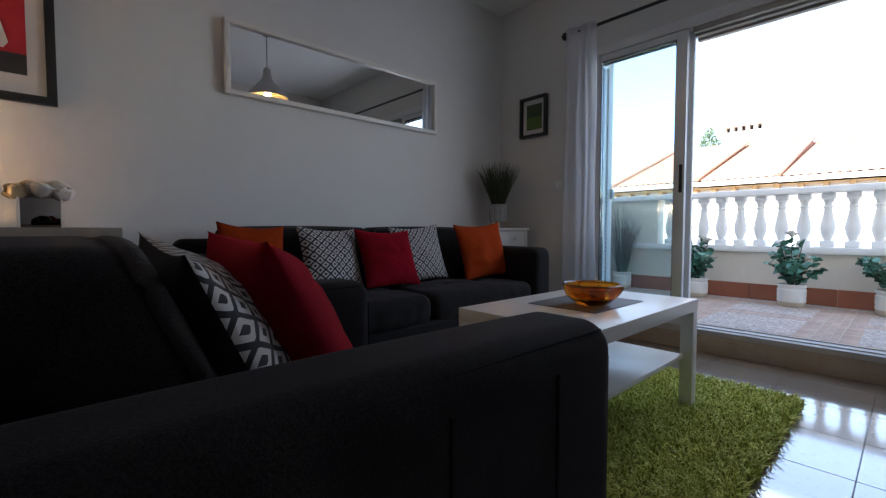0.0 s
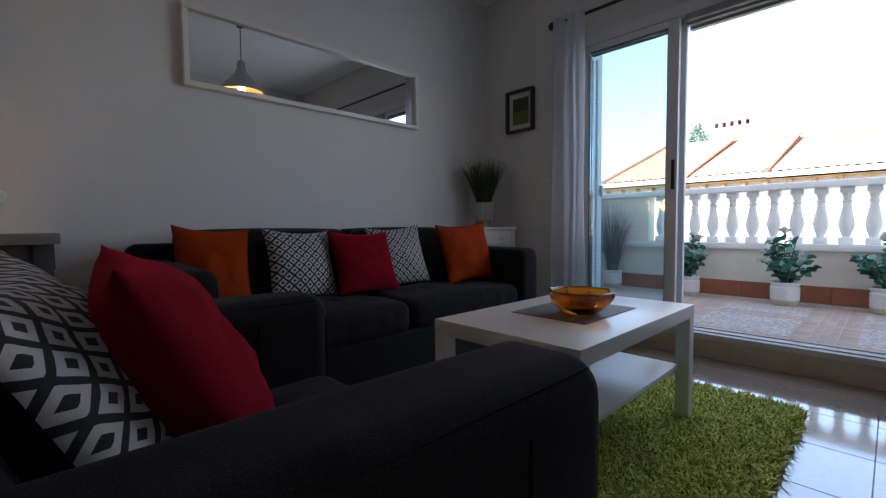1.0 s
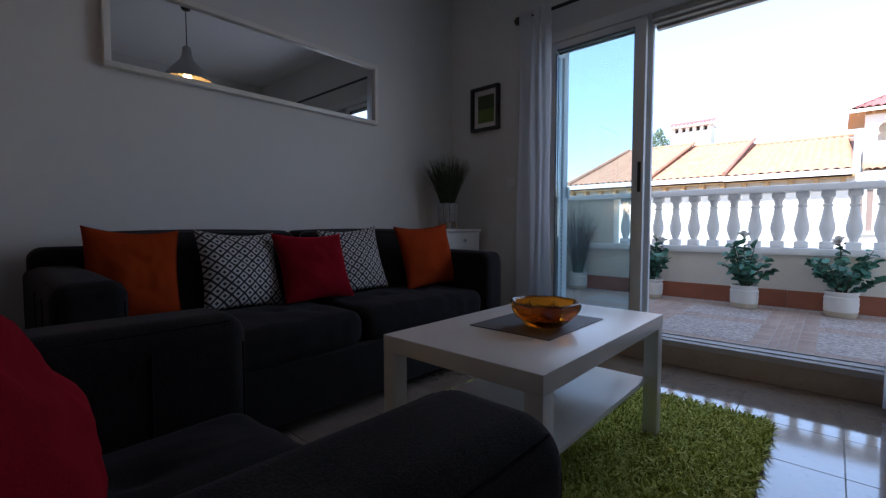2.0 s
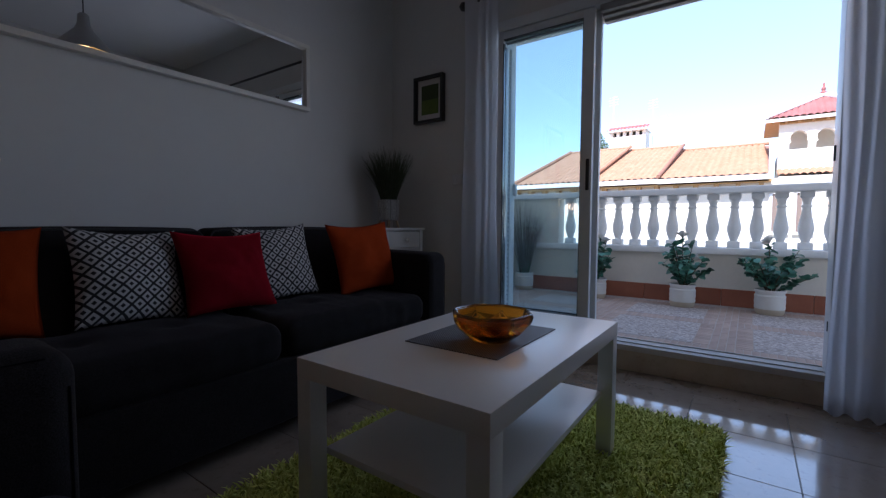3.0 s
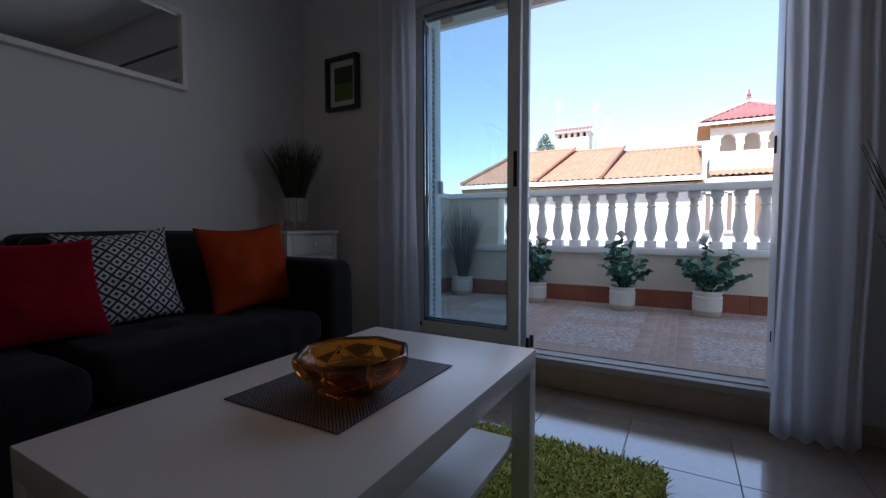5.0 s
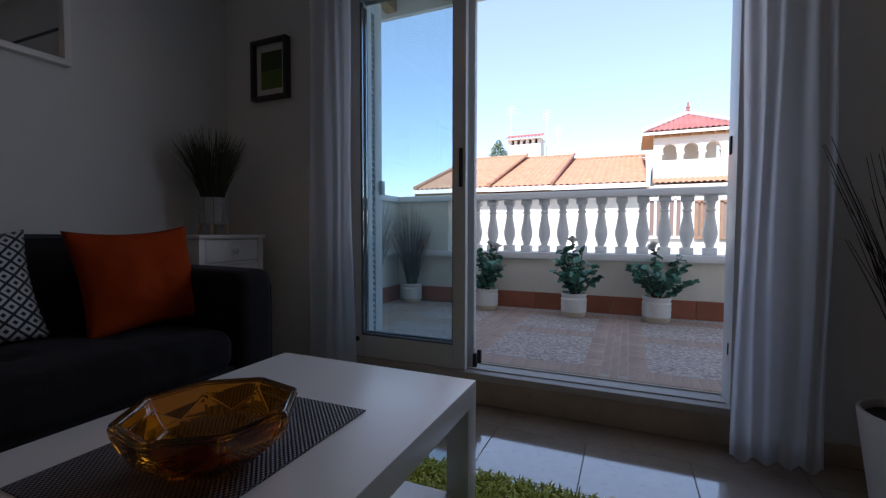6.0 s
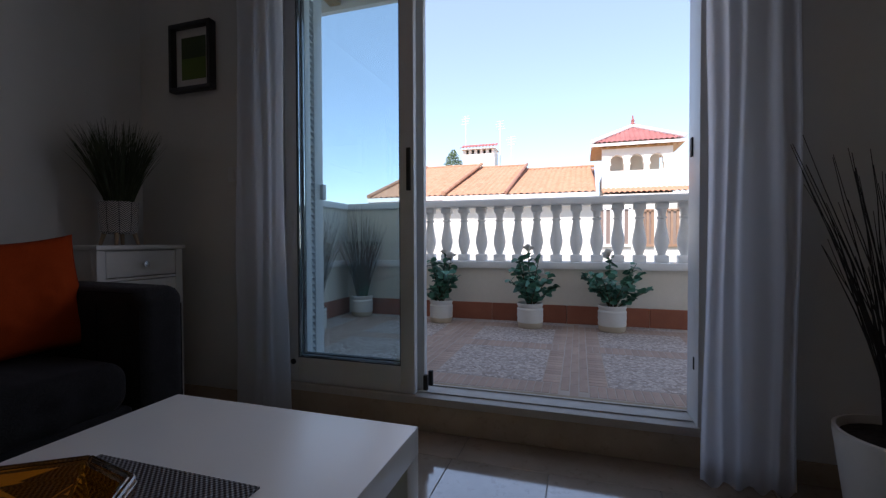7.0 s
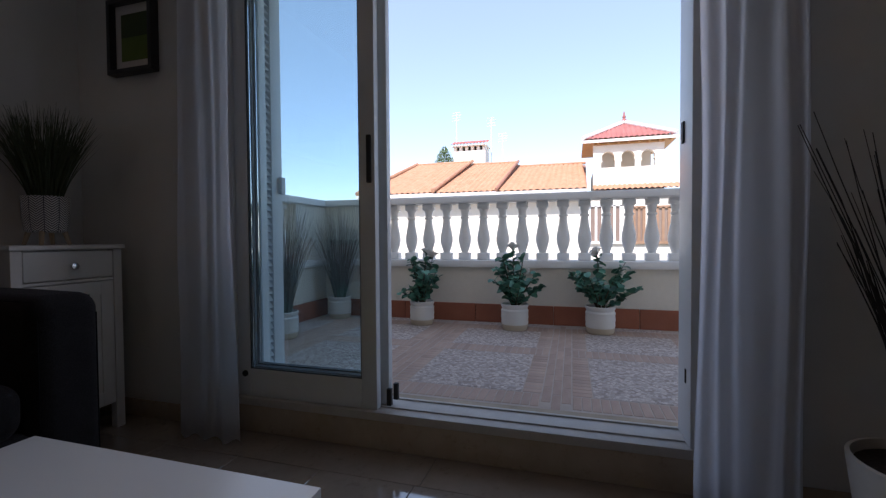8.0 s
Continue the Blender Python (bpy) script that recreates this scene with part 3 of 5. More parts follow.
def cushion_mesh(w, h, t, seed, n=26, pinch=0.085):
    """A stuffed cushion standing on its lower edge, its face towards -y."""
    verts, faces, index = [], [], {}
    for side in (-1, 1):
        for j in range(n + 1):
            for i in range(n + 1):
                u, v = 2 * i / n - 1, 2 * j / n - 1
                border = i in (0, n) or j in (0, n)
                if border and side == 1:
                    index[(1, i, j)] = index[(-1, i, j)]
                    continue
                fat = max(0.0, (1 - abs(u) ** 2.2) * (1 - abs(v) ** 2.2)) ** 0.62
                x = u * w / 2 * (1 - pinch * (1 - v * v))
                z = v * h / 2 * (1 - pinch * (1 - u * u))
                wr = 0.014 * noise.noise(Vector((u * 2.1 + seed * 3, v * 2.1, side))) + 0.006 * noise.noise(Vector((u * 5.5, v * 5.5 + seed, side)))
                sag = -0.008 * (1 - u * u) * (v > 0) * v
                verts.append((x, side * (t / 2 * fat + wr * fat), z + h / 2 + sag))
                index[(side, i, j)] = len(verts) - 1
        for j in range(n):
            for i in range(n):
                q = [index[(side, i, j)], index[(side, i + 1, j)], index[(side, i + 1, j + 1)], index[(side, i, j + 1)]]
                faces.append(q if side < 0 else q[::-1])
    return verts, [], faces


def cushion(label, mat, w, h, t, m, seed, back=None, pinch=0.085):
    ob = solid("cushion", cushion_mesh(w, h, t, seed, pinch=pinch), mat, label, "cushion", m, "scatter cushions", smooth=180)
    n, flat = 26, []
    for side in (-1, 1):
        flat += [((2 * i / n - 1) * w / 2, (2 * j / n - 1) * h / 2) for j in range(n + 1) for i in range(n + 1) if side < 0 or not (i in (0, n) or j in (0, n))]
    layer = ob.data.uv_layers.new(name="cloth")
    for lp in ob.data.loops:
        layer.data[lp.index].uv = flat[lp.vertex_index]
    if back:
        ob.data.materials.append(back)
        for i in range(len(ob.data.polygons) // 2, len(ob.data.polygons)):
            ob.data.polygons[i].material_index = 1
    return ob


C_OR = "burnt orange square scatter cushion on the charcoal sofa"
C_RED = "crimson red square scatter cushion on the charcoal sofa"
C_LOZ = "white scatter cushion with black lozenge pattern on the sofa"
SZ = 0.452
cushion(C_OR, ORANGE, 0.32, 0.37, 0.12, pose(1.060, 2.33, SZ, -17, 4, 0), 1)
cushion(C_LOZ, LOZENGE_SMALL, 0.36, 0.36, 0.12, pose(1.455, 2.28, SZ, -20, 3, 4), 2, BLACK_CLOTH)
cushion(C_RED, RED, 0.39, 0.35, 0.13, pose(1.788, 2.22, SZ, -22, 1, 2), 3)
cushion(C_LOZ, LOZENGE_SMALL, 0.38, 0.37, 0.12, pose(2.080, 2.30, SZ, -18, -3, -3), 4, BLACK_CLOTH)
cushion(C_OR, ORANGE, 0.415, 0.385, 0.12, pose(2.518, 2.16, SZ, -17, -3, -5), 5)
cushion("white scatter cushion with black lozenge pattern on the armchair", LOZENGE, 0.42, 0.36, 0.15, pose(0.612, 0.972, 0.436, -25, -3, 88), 6, BLACK_CLOTH, 0.05)
cushion("crimson red square scatter cushion on the armchair", RED, 0.385, 0.36, 0.165, pose(0.716, 0.985, 0.442, -25, -2, 86), 7, None, 0.03)

# ---- coffee table ----
TX0, TX1, TY0, TY1, TZ, RZ = 1.494, 2.390, 0.867, 1.414, 0.480, 0.022
table = thing("coffee_table", "white foil-covered coffee table with square legs and a lower shelf", "coffee table", pose(0, 0, 0))
part("tabletop", block(TX0, TX1, TY0, TY1, TZ - 0.05, TZ, 0.0025), LACK, table)
leg = to_mesh("leg", block(-0.025, 0.025, -0.025, 0.025, 0, TZ - 0.05 - RZ, 0.002), LACK)
for x in (TX0 + 0.0255, TX1 - 0.0255):
    for y in (TY0 + 0.0255, TY1 - 0.0255):
        part("leg", leg, LACK, table, m=pose(x, y, RZ))
part("shelf", block(TX0 + 0.052, TX1 - 0.052, TY0 + 0.035, TY1 - 0.045, 0.226, 0.244, 0.002), LACK, table)


# ---- rug ----
def shag(x0, x1, y0, y1, count, seed):
    rng = random.Random(seed)
    verts, faces = [], []
    for _ in range(count):
        x, y = rng.uniform(x0, x1), rng.uniform(y0, y1)
        ex, ey = max(0, 0.09 - min(x - x0, x1 - x)), max(0, 0.09 - min(y - y0, y1 - y))
        if math.hypot(ex, ey) > 0.09 + rng.uniform(-0.012, 0.0):
            continue
        a, lean_by = rng.uniform(0, 6.283), rng.uniform(0.010, 0.044)
        h, w = rng.uniform(0.028, 0.050), rng.uniform(0.0022, 0.0044)
        b = a + rng.uniform(-0.9, 0.9)
        sx, sy = -math.sin(a) * w, math.cos(a) * w
        n0 = len(verts)
        for f, wid in ((0.0, 1.0), (0.45, 1.0), (0.8, 0.85), (1.0, 0.25)):
            r = lean_by * f * f
            cx, cy, cz = x + r * math.cos(b), y + r * math.sin(b), 0.006 + h * (f - 0.22 * f * f * f * (lean_by / 0.026))
            verts += [(cx - sx * wid, cy - sy * wid, cz), (cx + sx * wid, cy + sy * wid, cz)]
        faces += [(n0, n0 + 1, n0 + 3, n0 + 2), (n0 + 2, n0 + 3, n0 + 5, n0 + 4), (n0 + 4, n0 + 5, n0 + 7, n0 + 6)]
    return verts, [], faces


PILE, pt, pb = nodes_of("green_shag_pile")
isl = pt.nodes.new("ShaderNodeNewGeometry").outputs["Random Per Island"]
patch = ramp(pt, noise_node(pt, 7.0, 3.0), 0.3, 0.7)
pcol = mix_col(pt, isl, (0.34, 0.40, 0.045), (0.84, 0.86, 0.26))
pcol = mix_col(pt, math_node(pt, 'MULTIPLY', patch, 0.3), pcol, (0.26, 0.33, 0.04))
pt.links.new(pcol, pb.inputs["Base Color"])
pb.inputs["Roughness"].default_value = 0.8
BACKING = surface("rug_backing", (0.15, 0.19, 0.03), (0.20, 0.25, 0.04), 20, 0.95)
RX0, RX1, RY0, RY1 = 1.13, 2.80, 0.555, 1.72
rug = thing("rug", "bright grass-green long-pile shag rug under the coffee table", "rug")
part("backing", block(RX0, RX1, RY0, RY1, 0.0005, 0.012, 0.003), BACKING, rug)
tagged(part("shag", shag(RX0 - 0.004, RX1 + 0.004, RY0 - 0.004, RY1 + 0.004, 50000, 5), PILE, rug, smooth=0), kind="stuff")

# ---- on the table ----
MAT, mat_t, mat_b = nodes_of("woven_vinyl_mat")
wco = mat_t.nodes.new("ShaderNodeTexCoord").outputs["Object"]
wsep = mat_t.nodes.new("ShaderNodeSeparateXYZ")
mat_t.links.new(wco, wsep.inputs[0])
wa = math_node(mat_t, 'SINE', math_node(mat_t, 'MULTIPLY', wsep.outputs[0], 6.283 / 0.0085))
wb = math_node(mat_t, 'SINE', math_node(mat_t, 'MULTIPLY', wsep.outputs[1], 6.283 / 0.0085))
wv = math_node(mat_t, 'MULTIPLY', wa, wb)
mat_t.links.new(mix_col(mat_t, ramp(mat_t, wv, -0.2, 0.5), (0.022, 0.020, 0.022), (0.17, 0.16, 0.165)), mat_b.inputs["Base Color"])
mat_b.inputs["Roughness"].default_value = 0.5
bump_on(mat_t, mat_b, wv, 0.6, 0.002)
solid("placemat", block(1.762, 2.150, 0.998, 1.290, TZ + 0.0005, TZ + 0.003), MAT, "dark grey woven vinyl placemat on the coffee table", "placemat", smooth=0)


def bowl_mesh():
    """Eight-sided thick glass bowl: facets outside, broad flat panels inside, a bevelled rim."""
    n, bm = 8, bmesh.new()
    profile = ((0.050, 0.0, 0), (0.060, 0.003, 0), (0.098, 0.032, 0.5), (0.116, 0.060, 0), (0.120, 0.078, 0), (0.114, 0.084, 0), (0.105, 0.080, 0), (0.100, 0.064, 0), (0.080, 0.034, 0), (0.040, 0.018, 0))
    rings = [[bm.verts.new((q * math.cos(2 * math.pi * (i + tw) / n), q * math.sin(2 * math.pi * (i + tw) / n), z)) for i in range(n)] for q, z, tw in profile]
    for j in range(len(rings) - 1):
        a, b, turn = rings[j], rings[j + 1], profile[j + 1][2] - profile[j][2]
        for i in range(n):
            k2 = (i + 1) % n
            if turn == 0:
                bm.faces.new((a[i], a[k2], b[k2], b[i]))
            elif turn > 0:
                bm.faces.new((a[i], a[k2], b[i]))
                bm.faces.new((a[k2], b[k2], b[i]))
            else:
                bm.faces.new((a[i], b[k2], b[i]))
                bm.faces.new((a[i], a[k2], b[k2]))
    bm.faces.new(rings[0])
    bm.faces.new(rings[-1])
    bmesh.ops.recalc_face_normals(bm, faces=bm.faces)
    bmesh.ops.bevel(bm, geom=bm.edges[:], offset=0.0028, segments=3, affect='EDGES', clamp_overlap=True)
    return bm


solid("bowl", bowl_mesh(), AMBER, "faceted amber glass bowl standing on the placemat", "bowl", pose(1.915, 1.098, TZ + 0.0035, 0, 0, 12), smooth=28)

# ---- on the north wall ----
MX0, MX1, MZ0, MZ1 = 1.075, 2.585, 1.508, 1.908
mirror = thing("mirror", "long white-framed wall mirror hung above the sofa", "mirror")
fw, my = 0.026, YN - 0.042
for x0, x1, z0, z1 in ((MX0, MX1, MZ0, MZ0 + fw), (MX0, MX1, MZ1 - fw, MZ1), (MX0, MX0 + fw, MZ0 + fw, MZ1 - fw), (MX1 - fw, MX1, MZ0 + fw, MZ1 - fw)):
    part("frame_bar", block(x0, x1, my, YN, z0, z1, 0.003), FRAME_WHITE, mirror)
glass = block(MX0 + fw - 0.004, MX1 - fw + 0.004, -0.006, 0.006, -(MZ1 - MZ0) / 2 + fw - 0.004, (MZ1 - MZ0) / 2 - fw + 0.004)
part("glass", glass, MIRROR, mirror, "clear silvered mirror glass", m=pose(0, YN - 0.016, (MZ0 + MZ1) / 2, 0.14, 0, 0), smooth=0)

PAPER = surface("white_mount_card", (0.66, 0.63, 0.60), (0.70, 0.67, 0.64), 8, 0.8, fine=0.05)
P_RED = surface("red_print", (0.42, 0.012, 0.022), (0.48, 0.02, 0.03), 12, 0.6, fine=0.08)
P_BLACK = surface("black_print", (0.022, 0.022, 0.024), (0.04, 0.04, 0.042), 12, 0.6)
P_GREEN = surface("green_print", (0.09, 0.145, 0.022), (0.13, 0.19, 0.03), 10, 0.6, fine=0.1)
P_DARK = surface("dark_green_print", (0.035, 0.055, 0.016), (0.05, 0.075, 0.02), 10, 0.6, fine=0.1)


def picture(name, label, w, h, border, deep, m):
    """A framed print facing -y, its lower left corner at the origin."""
    pic = thing(name, label, "picture", m)
    for x0, x1, z0, z1 in ((0, w, 0, border), (0, w, h - border, h), (0, border, border, h - border), (w - border, w, border, h - border)):
        part("frame_bar", block(x0, x1, -deep, 0, z0, z1, 0.002), BLACK, pic)
    part("mount", block(border, w - border, -0.010, -0.002, border, h - border), PAPER, pic, "white mount card", smooth=0)
    return pic


pw = 0.66
poster = picture("poster", "black-framed print of white shapes on red", pw, 0.86, 0.034, 0.026, pose(0.400 - pw, YN - 0.001, 1.308))
part("print", block(0.115, pw - 0.092, -0.013, -0.0105, 0.165, 0.78), P_RED, poster, "red printed field", smooth=0)
part("print_band", block(0.115, pw - 0.092, -0.0155, -0.0135, 0.112, 0.195), P_BLACK, poster, "black printed band", smooth=0)
shape = bmesh.new()
outline = ((0.33, 0.21), (0.50, 0.21), (0.515, 0.235), (0.49, 0.33), (0.47, 0.46), (0.42, 0.60), (0.33, 0.62), (0.30, 0.40))
shape.faces.new([shape.verts.new((x, -0.0165, z)) for x, z in outline])
part("print_shape", shape, PAPER, poster, "pale printed shape", smooth=0)

small = picture("picture", "small black-framed green abstract print", 0.260, 0.332, 0.020, 0.040, pose(XE - 0.001, 2.560, 1.550, 0, 0, -90))
part("print", block(0.055, 0.207, -0.0125, -0.0105, 0.062, 0.166), P_GREEN, small, "olive green printed field", smooth=0)
part("print_band", block(0.055, 0.207, -0.0125, -0.0105, 0.166, 0.270), P_DARK, small, "dark green printed field", smooth=0)
sock = thing("light_switch", "white plastic double light switch on the wall", "light switch")
part("plate", block(XE - 0.009, XE, 2.15, 2.23, 1.095, 1.165, 0.003), ALU, sock)
for y in (2.155, 2.193):
    part("rocker", block(XE - 0.013, XE - 0.009, y, y + 0.032, 1.105, 1.155, 0.002), ALU, sock)

# ---- pendant ----
lamp = thing("pendant_lamp", "grey metal cone pendant lamp, lit, hanging from the ceiling", "pendant lamp", pose(1.955, 1.04, 0.022))
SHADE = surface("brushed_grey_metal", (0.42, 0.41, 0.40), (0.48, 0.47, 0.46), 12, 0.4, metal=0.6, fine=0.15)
# cream lining, tinted yellow to add to the bulb's warm glow
SHADE_IN = surface("cream_glow_lining", (0.78, 0.62, 0.34), (0.80, 0.64, 0.36), 8, 0.5, fine=0.03)
part("canopy", lathe([(0.0, 2.65), (0.045, 2.65), (0.045, 2.635), (0.03, 2.60), (0.012, 2.595), (0.0, 2.595)], 20), BLACK, lamp)
part("cord", tube([(0, 0, 2.60), (0, 0, 2.29)], 0.004, 8), BLACK, lamp)
part("shade", lathe([(0.022, 2.30), (0.034, 2.285), (0.040, 2.223), (0.055, 2.185), (0.115, 2.115), (0.175, 2.045), (0.187, 2.018)], 36, caps=False), SHADE, lamp, smooth=60)
lin = lathe([(0.020, 2.292), (0.036, 2.21), (0.052, 2.178), (0.112, 2.108), (0.172, 2.04), (0.184, 2.018)], 36, caps=False)
part("lining", lin, SHADE_IN, lamp, smooth=60)
BULB, bt, bb = nodes_of("warm_bulb")
bb.inputs["Emission Color"].default_value = (1.0, 0.62, 0.25, 1)
bb.inputs["Emission Strength"].default_value = 1.3
part("bulb", lathe([(0.0, 2.045), (0.018, 2.05), (0.030, 2.075), (0.026, 2.10), (0.014, 2.13), (0.0, 2.13)], 20), BULB, lamp, "glowing warm bulb", smooth=60)
pl = bpy.data.lights.new("pendant_light", 'POINT')
pl.energy, pl.color, pl.shadow_soft_size = 0.5, (1.0, 0.66, 0.34), 0.03
new("pendant_light", pl).location = (1.955, 1.04, 2.072)

# ---- chest in the corner ----
chest = thing("chest", "white painted bedside chest with one drawer and a panelled door", "chest", pose(2.905, 2.425, 0))
CW, CD, CH = 0.388, 0.365, 0.789
part("top", block(-0.008, CW + 0.008, -0.012, CD, CH - 0.018, CH, 0.004), WHITE_WOOD, chest)
bd = part("body", block(0.004, CW - 0.004, 0.034, CD - 0.004, 0.10, CH - 0.018), WHITE_WOOD, chest, smooth=0)
for x in (0.0, CW - 0.035):
    for y in (0.0, CD - 0.04):
        part("leg", block(x, x + 0.035, y, y + 0.035, 0, CH - 0.019, 0.003), WHITE_WOOD, chest)
part("mid_rail", block(0.035, CW - 0.035, 0.004, 0.034, 0.640, 0.651), WHITE_WOOD, chest, smooth=0)
dr = part("drawer", block(0.038, CW - 0.038, 0.002, 0.034, 0.655, 0.764, 0.002), WHITE_WOOD, chest)
part("knob", lathe([(0.0, 0), (0.006, 0), (0.005, 0.012), (0.013, 0.018), (0.013, 0.024), (0.0, 0.027)], 16), CHROME, dr, "round chrome knob", m=pose(CW / 2, 0.002, 0.706, 90, 0, 0))
dd = part("door", block(0.038, CW - 0.038, 0.006, 0.034, 0.115, 0.636), WHITE_WOOD, chest, smooth=0)
for x0, x1, z0, z1 in ((0.038, 0.088, 0.115, 0.636), (CW - 0.088, CW - 0.038, 0.115, 0.636), (0.088, CW - 0.088, 0.115, 0.17), (0.088, CW - 0.088, 0.581, 0.636)):
    part("door_rail", block(x0, x1, 0.0, 0.006, z0, z1, 0.0015), WHITE_WOOD, dd)
part("door_knob", lathe([(0.0, 0), (0.006, 0), (0.005, 0.012), (0.013, 0.018), (0.013, 0.024), (0.0, 0.027)], 16), CHROME, dd, "round chrome knob", m=pose(0.062, 0.0, 0.42, 90, 0, 0))


# ---- potted plants ----
def blades(count, r0, spread, h0, h1, width, seed, bend=0.35, n=5):
    """Thin upright leaves or reeds fanning out from the middle of a pot."""
    rng = random.Random(seed)
    verts, faces = [], []
    for _ in range(count):
        a = rng.uniform(0, 6.283)
        r = r0 * math.sqrt(rng.random())
        out = spread * rng.random() ** 0.7
        h = rng.uniform(h0, h1) * (1 - 0.18 * (out / spread) ** 2)
        turn = rng.uniform(-bend, bend)
        w = width * rng.uniform(0.7, 1.25)
        s = rng.uniform(0, 6.283)
        n0 = len(verts)
        for k in range(n + 1):
            f = k / n
            d = r + out * (0.55 * f + 0.45 * f ** 2.2)
            ang = a + turn * f * f
            wd = w * (1 - 0.85 * f ** 2)
            cx, cy, cz = d * math.cos(ang), d * math.sin(ang), h * f
            verts += [(cx - wd * math.cos(s), cy - wd * math.sin(s), cz), (cx + wd * math.cos(s), cy + wd * math.sin(s), cz)]
        for k in range(n):
            b = n0 + 2 * k
            faces.append((b, b + 1, b + 3, b + 2))
    return verts, [], faces


GRASS = surface("faded_grass_blades", (0.035, 0.052, 0.022), (0.075, 0.095, 0.045), 25, 0.6, fine=0.3)
REED = surface("grey_brown_reeds", (0.085, 0.08, 0.065), (0.15, 0.14, 0.115), 18, 0.75, fine=0.3)
TWIG = surface("dark_twigs", (0.012, 0.010, 0.009), (0.03, 0.025, 0.022), 25, 0.75)
BEECH = surface("pale_beech", (0.45, 0.33, 0.21), (0.52, 0.39, 0.26), 14, 0.5, fine=0.25)

# herringbone glaze in the pot's own round
HERR, ht, hb = nodes_of("herringbone_glaze")
hco = ht.nodes.new("ShaderNodeTexCoord").outputs["Object"]
hs = ht.nodes.new("ShaderNodeSeparateXYZ")
ht.links.new(hco, hs.inputs[0])
ang = math_node(ht, 'DIVIDE', math_node(ht, 'ARCTAN2', hs.outputs[1], hs.outputs[0]), 6.283 / 10)
tri = math_node(ht, 'ABSOLUTE', math_node(ht, 'SUBTRACT', math_node(ht, 'FRACT', math_node(ht, 'ADD', ang, 20.0)), 0.5))
zz = math_node(ht, 'FRACT', math_node(ht, 'ADD', math_node(ht, 'MULTIPLY', hs.outputs[2], 105.0), math_node(ht, 'MULTIPLY', tri, 4.0)))
stroke = math_node(ht, 'MAXIMUM', math_node(ht, 'GREATER_THAN', zz, 0.55), math_node(ht, 'LESS_THAN', tri, 0.03))
ht.links.new(mix_col(ht, stroke, (0.68, 0.67, 0.65), (0.03, 0.03, 0.032)), hb.inputs["Base Color"])
hb.inputs["Roughness"].default_value = 0.4

gp = thing("potted_grass", "artificial grass in a herringbone-patterned white pot on wooden legs", "potted plant", pose(3.122, 2.60, CH))
part("pot", lathe([(0.0, 0.05), (0.058, 0.05), (0.068, 0.058), (0.075, 0.11), (0.077, 0.195), (0.070, 0.195), (0.068, 0.18), (0.0, 0.18)], 32), HERR, gp, "white pot with black herringbone lines")
for i in range(4):
    a = math.radians(45 + 90 * i)
    part("leg", tube([(0.055 * math.cos(a), 0.055 * math.sin(a), 0.058), (0.072 * math.cos(a), 0.072 * math.sin(a), 0.0)], 0.010, 8, taper=0.007), BEECH, gp, "pale wooden leg")
tagged(part("grass_tuft", moved(blades(560, 0.05, 0.15, 0.28, 0.40, 0.0026, 3), 0, 0, 0.175), GRASS, gp, "dark green grass blades", smooth=0), kind="stuff")


def twigs(count, r0, spread, h0, h1, radius, seed):
    rng = random.Random(seed)
    bm = bmesh.new()
    for _ in range(count):
        a = rng.uniform(0, 6.283)
        out, h = spread * rng.random() ** 0.6, rng.uniform(h0, h1)
        r = r0 * rng.random()
        pts = []
        for k in range(7):
            f = k / 6
            d = r + out * f ** 1.6
            pts.append((d * math.cos(a) + 0.012 * noise.noise(Vector((f * 3, a * 9, 1))), d * math.sin(a) + 0.012 * noise.noise(Vector((f * 3, a * 9, 5))), h * f))
        tube(pts, radius * rng.uniform(0.7, 1.2), 5, bm, taper=0.0009)
    return bm


tp = thing("potted_twigs", "tall dark dry twigs in a smooth white pot by the curtain", "potted plant", pose(3.10, -0.215, 0))
part("pot", lathe([(0.0, 0.0), (0.105, 0.0), (0.115, 0.01), (0.152, 0.283), (0.152, 0.293), (0.143, 0.295), (0.140, 0.27), (0.0, 0.27)], 36), POT_WHITE, tp, "smooth white tapered pot")
part("soil", lathe([(0.0, 0.271), (0.139, 0.271), (0.10, 0.283), (0.0, 0.287)], 24), SOIL, tp, "dark soil")
tagged(part("twig_spray", twigs(130, 0.045, 0.22, 0.45, 0.82, 0.0028, 11), TWIG, tp, "dark brown bare twigs", m=pose(0, 0, 0.26)), kind="stuff")

pot_me = to_mesh("pot", lathe([(0.0, 0.0), (0.088, 0.0), (0.097, 0.012), (0.101, 0.05)], 28), POT_SAND)
up_me = to_mesh("glaze", lathe([(0.1012, 0.045), (0.1035, 0.06), (0.101, 0.075), (0.1045, 0.10), (0.102, 0.125), (0.1045, 0.15), (0.095, 0.163), (0.1035, 0.18), (0.104, 0.195), (0.096, 0.198), (0.092, 0.175), (0.0, 0.17)], 28), POT_WHITE)


def outdoor_pot(name, label, x, y, s):
    p = thing(name, label, "potted plant", pose(x, y, ZT), "terrace plants")
    p.scale = (s, s, s)
    part("foot", pot_me, POT_SAND, p, "raw sand-coloured pot foot")
    part("pot", up_me, POT_WHITE, p, "ribbed white glazed pot")
    return p


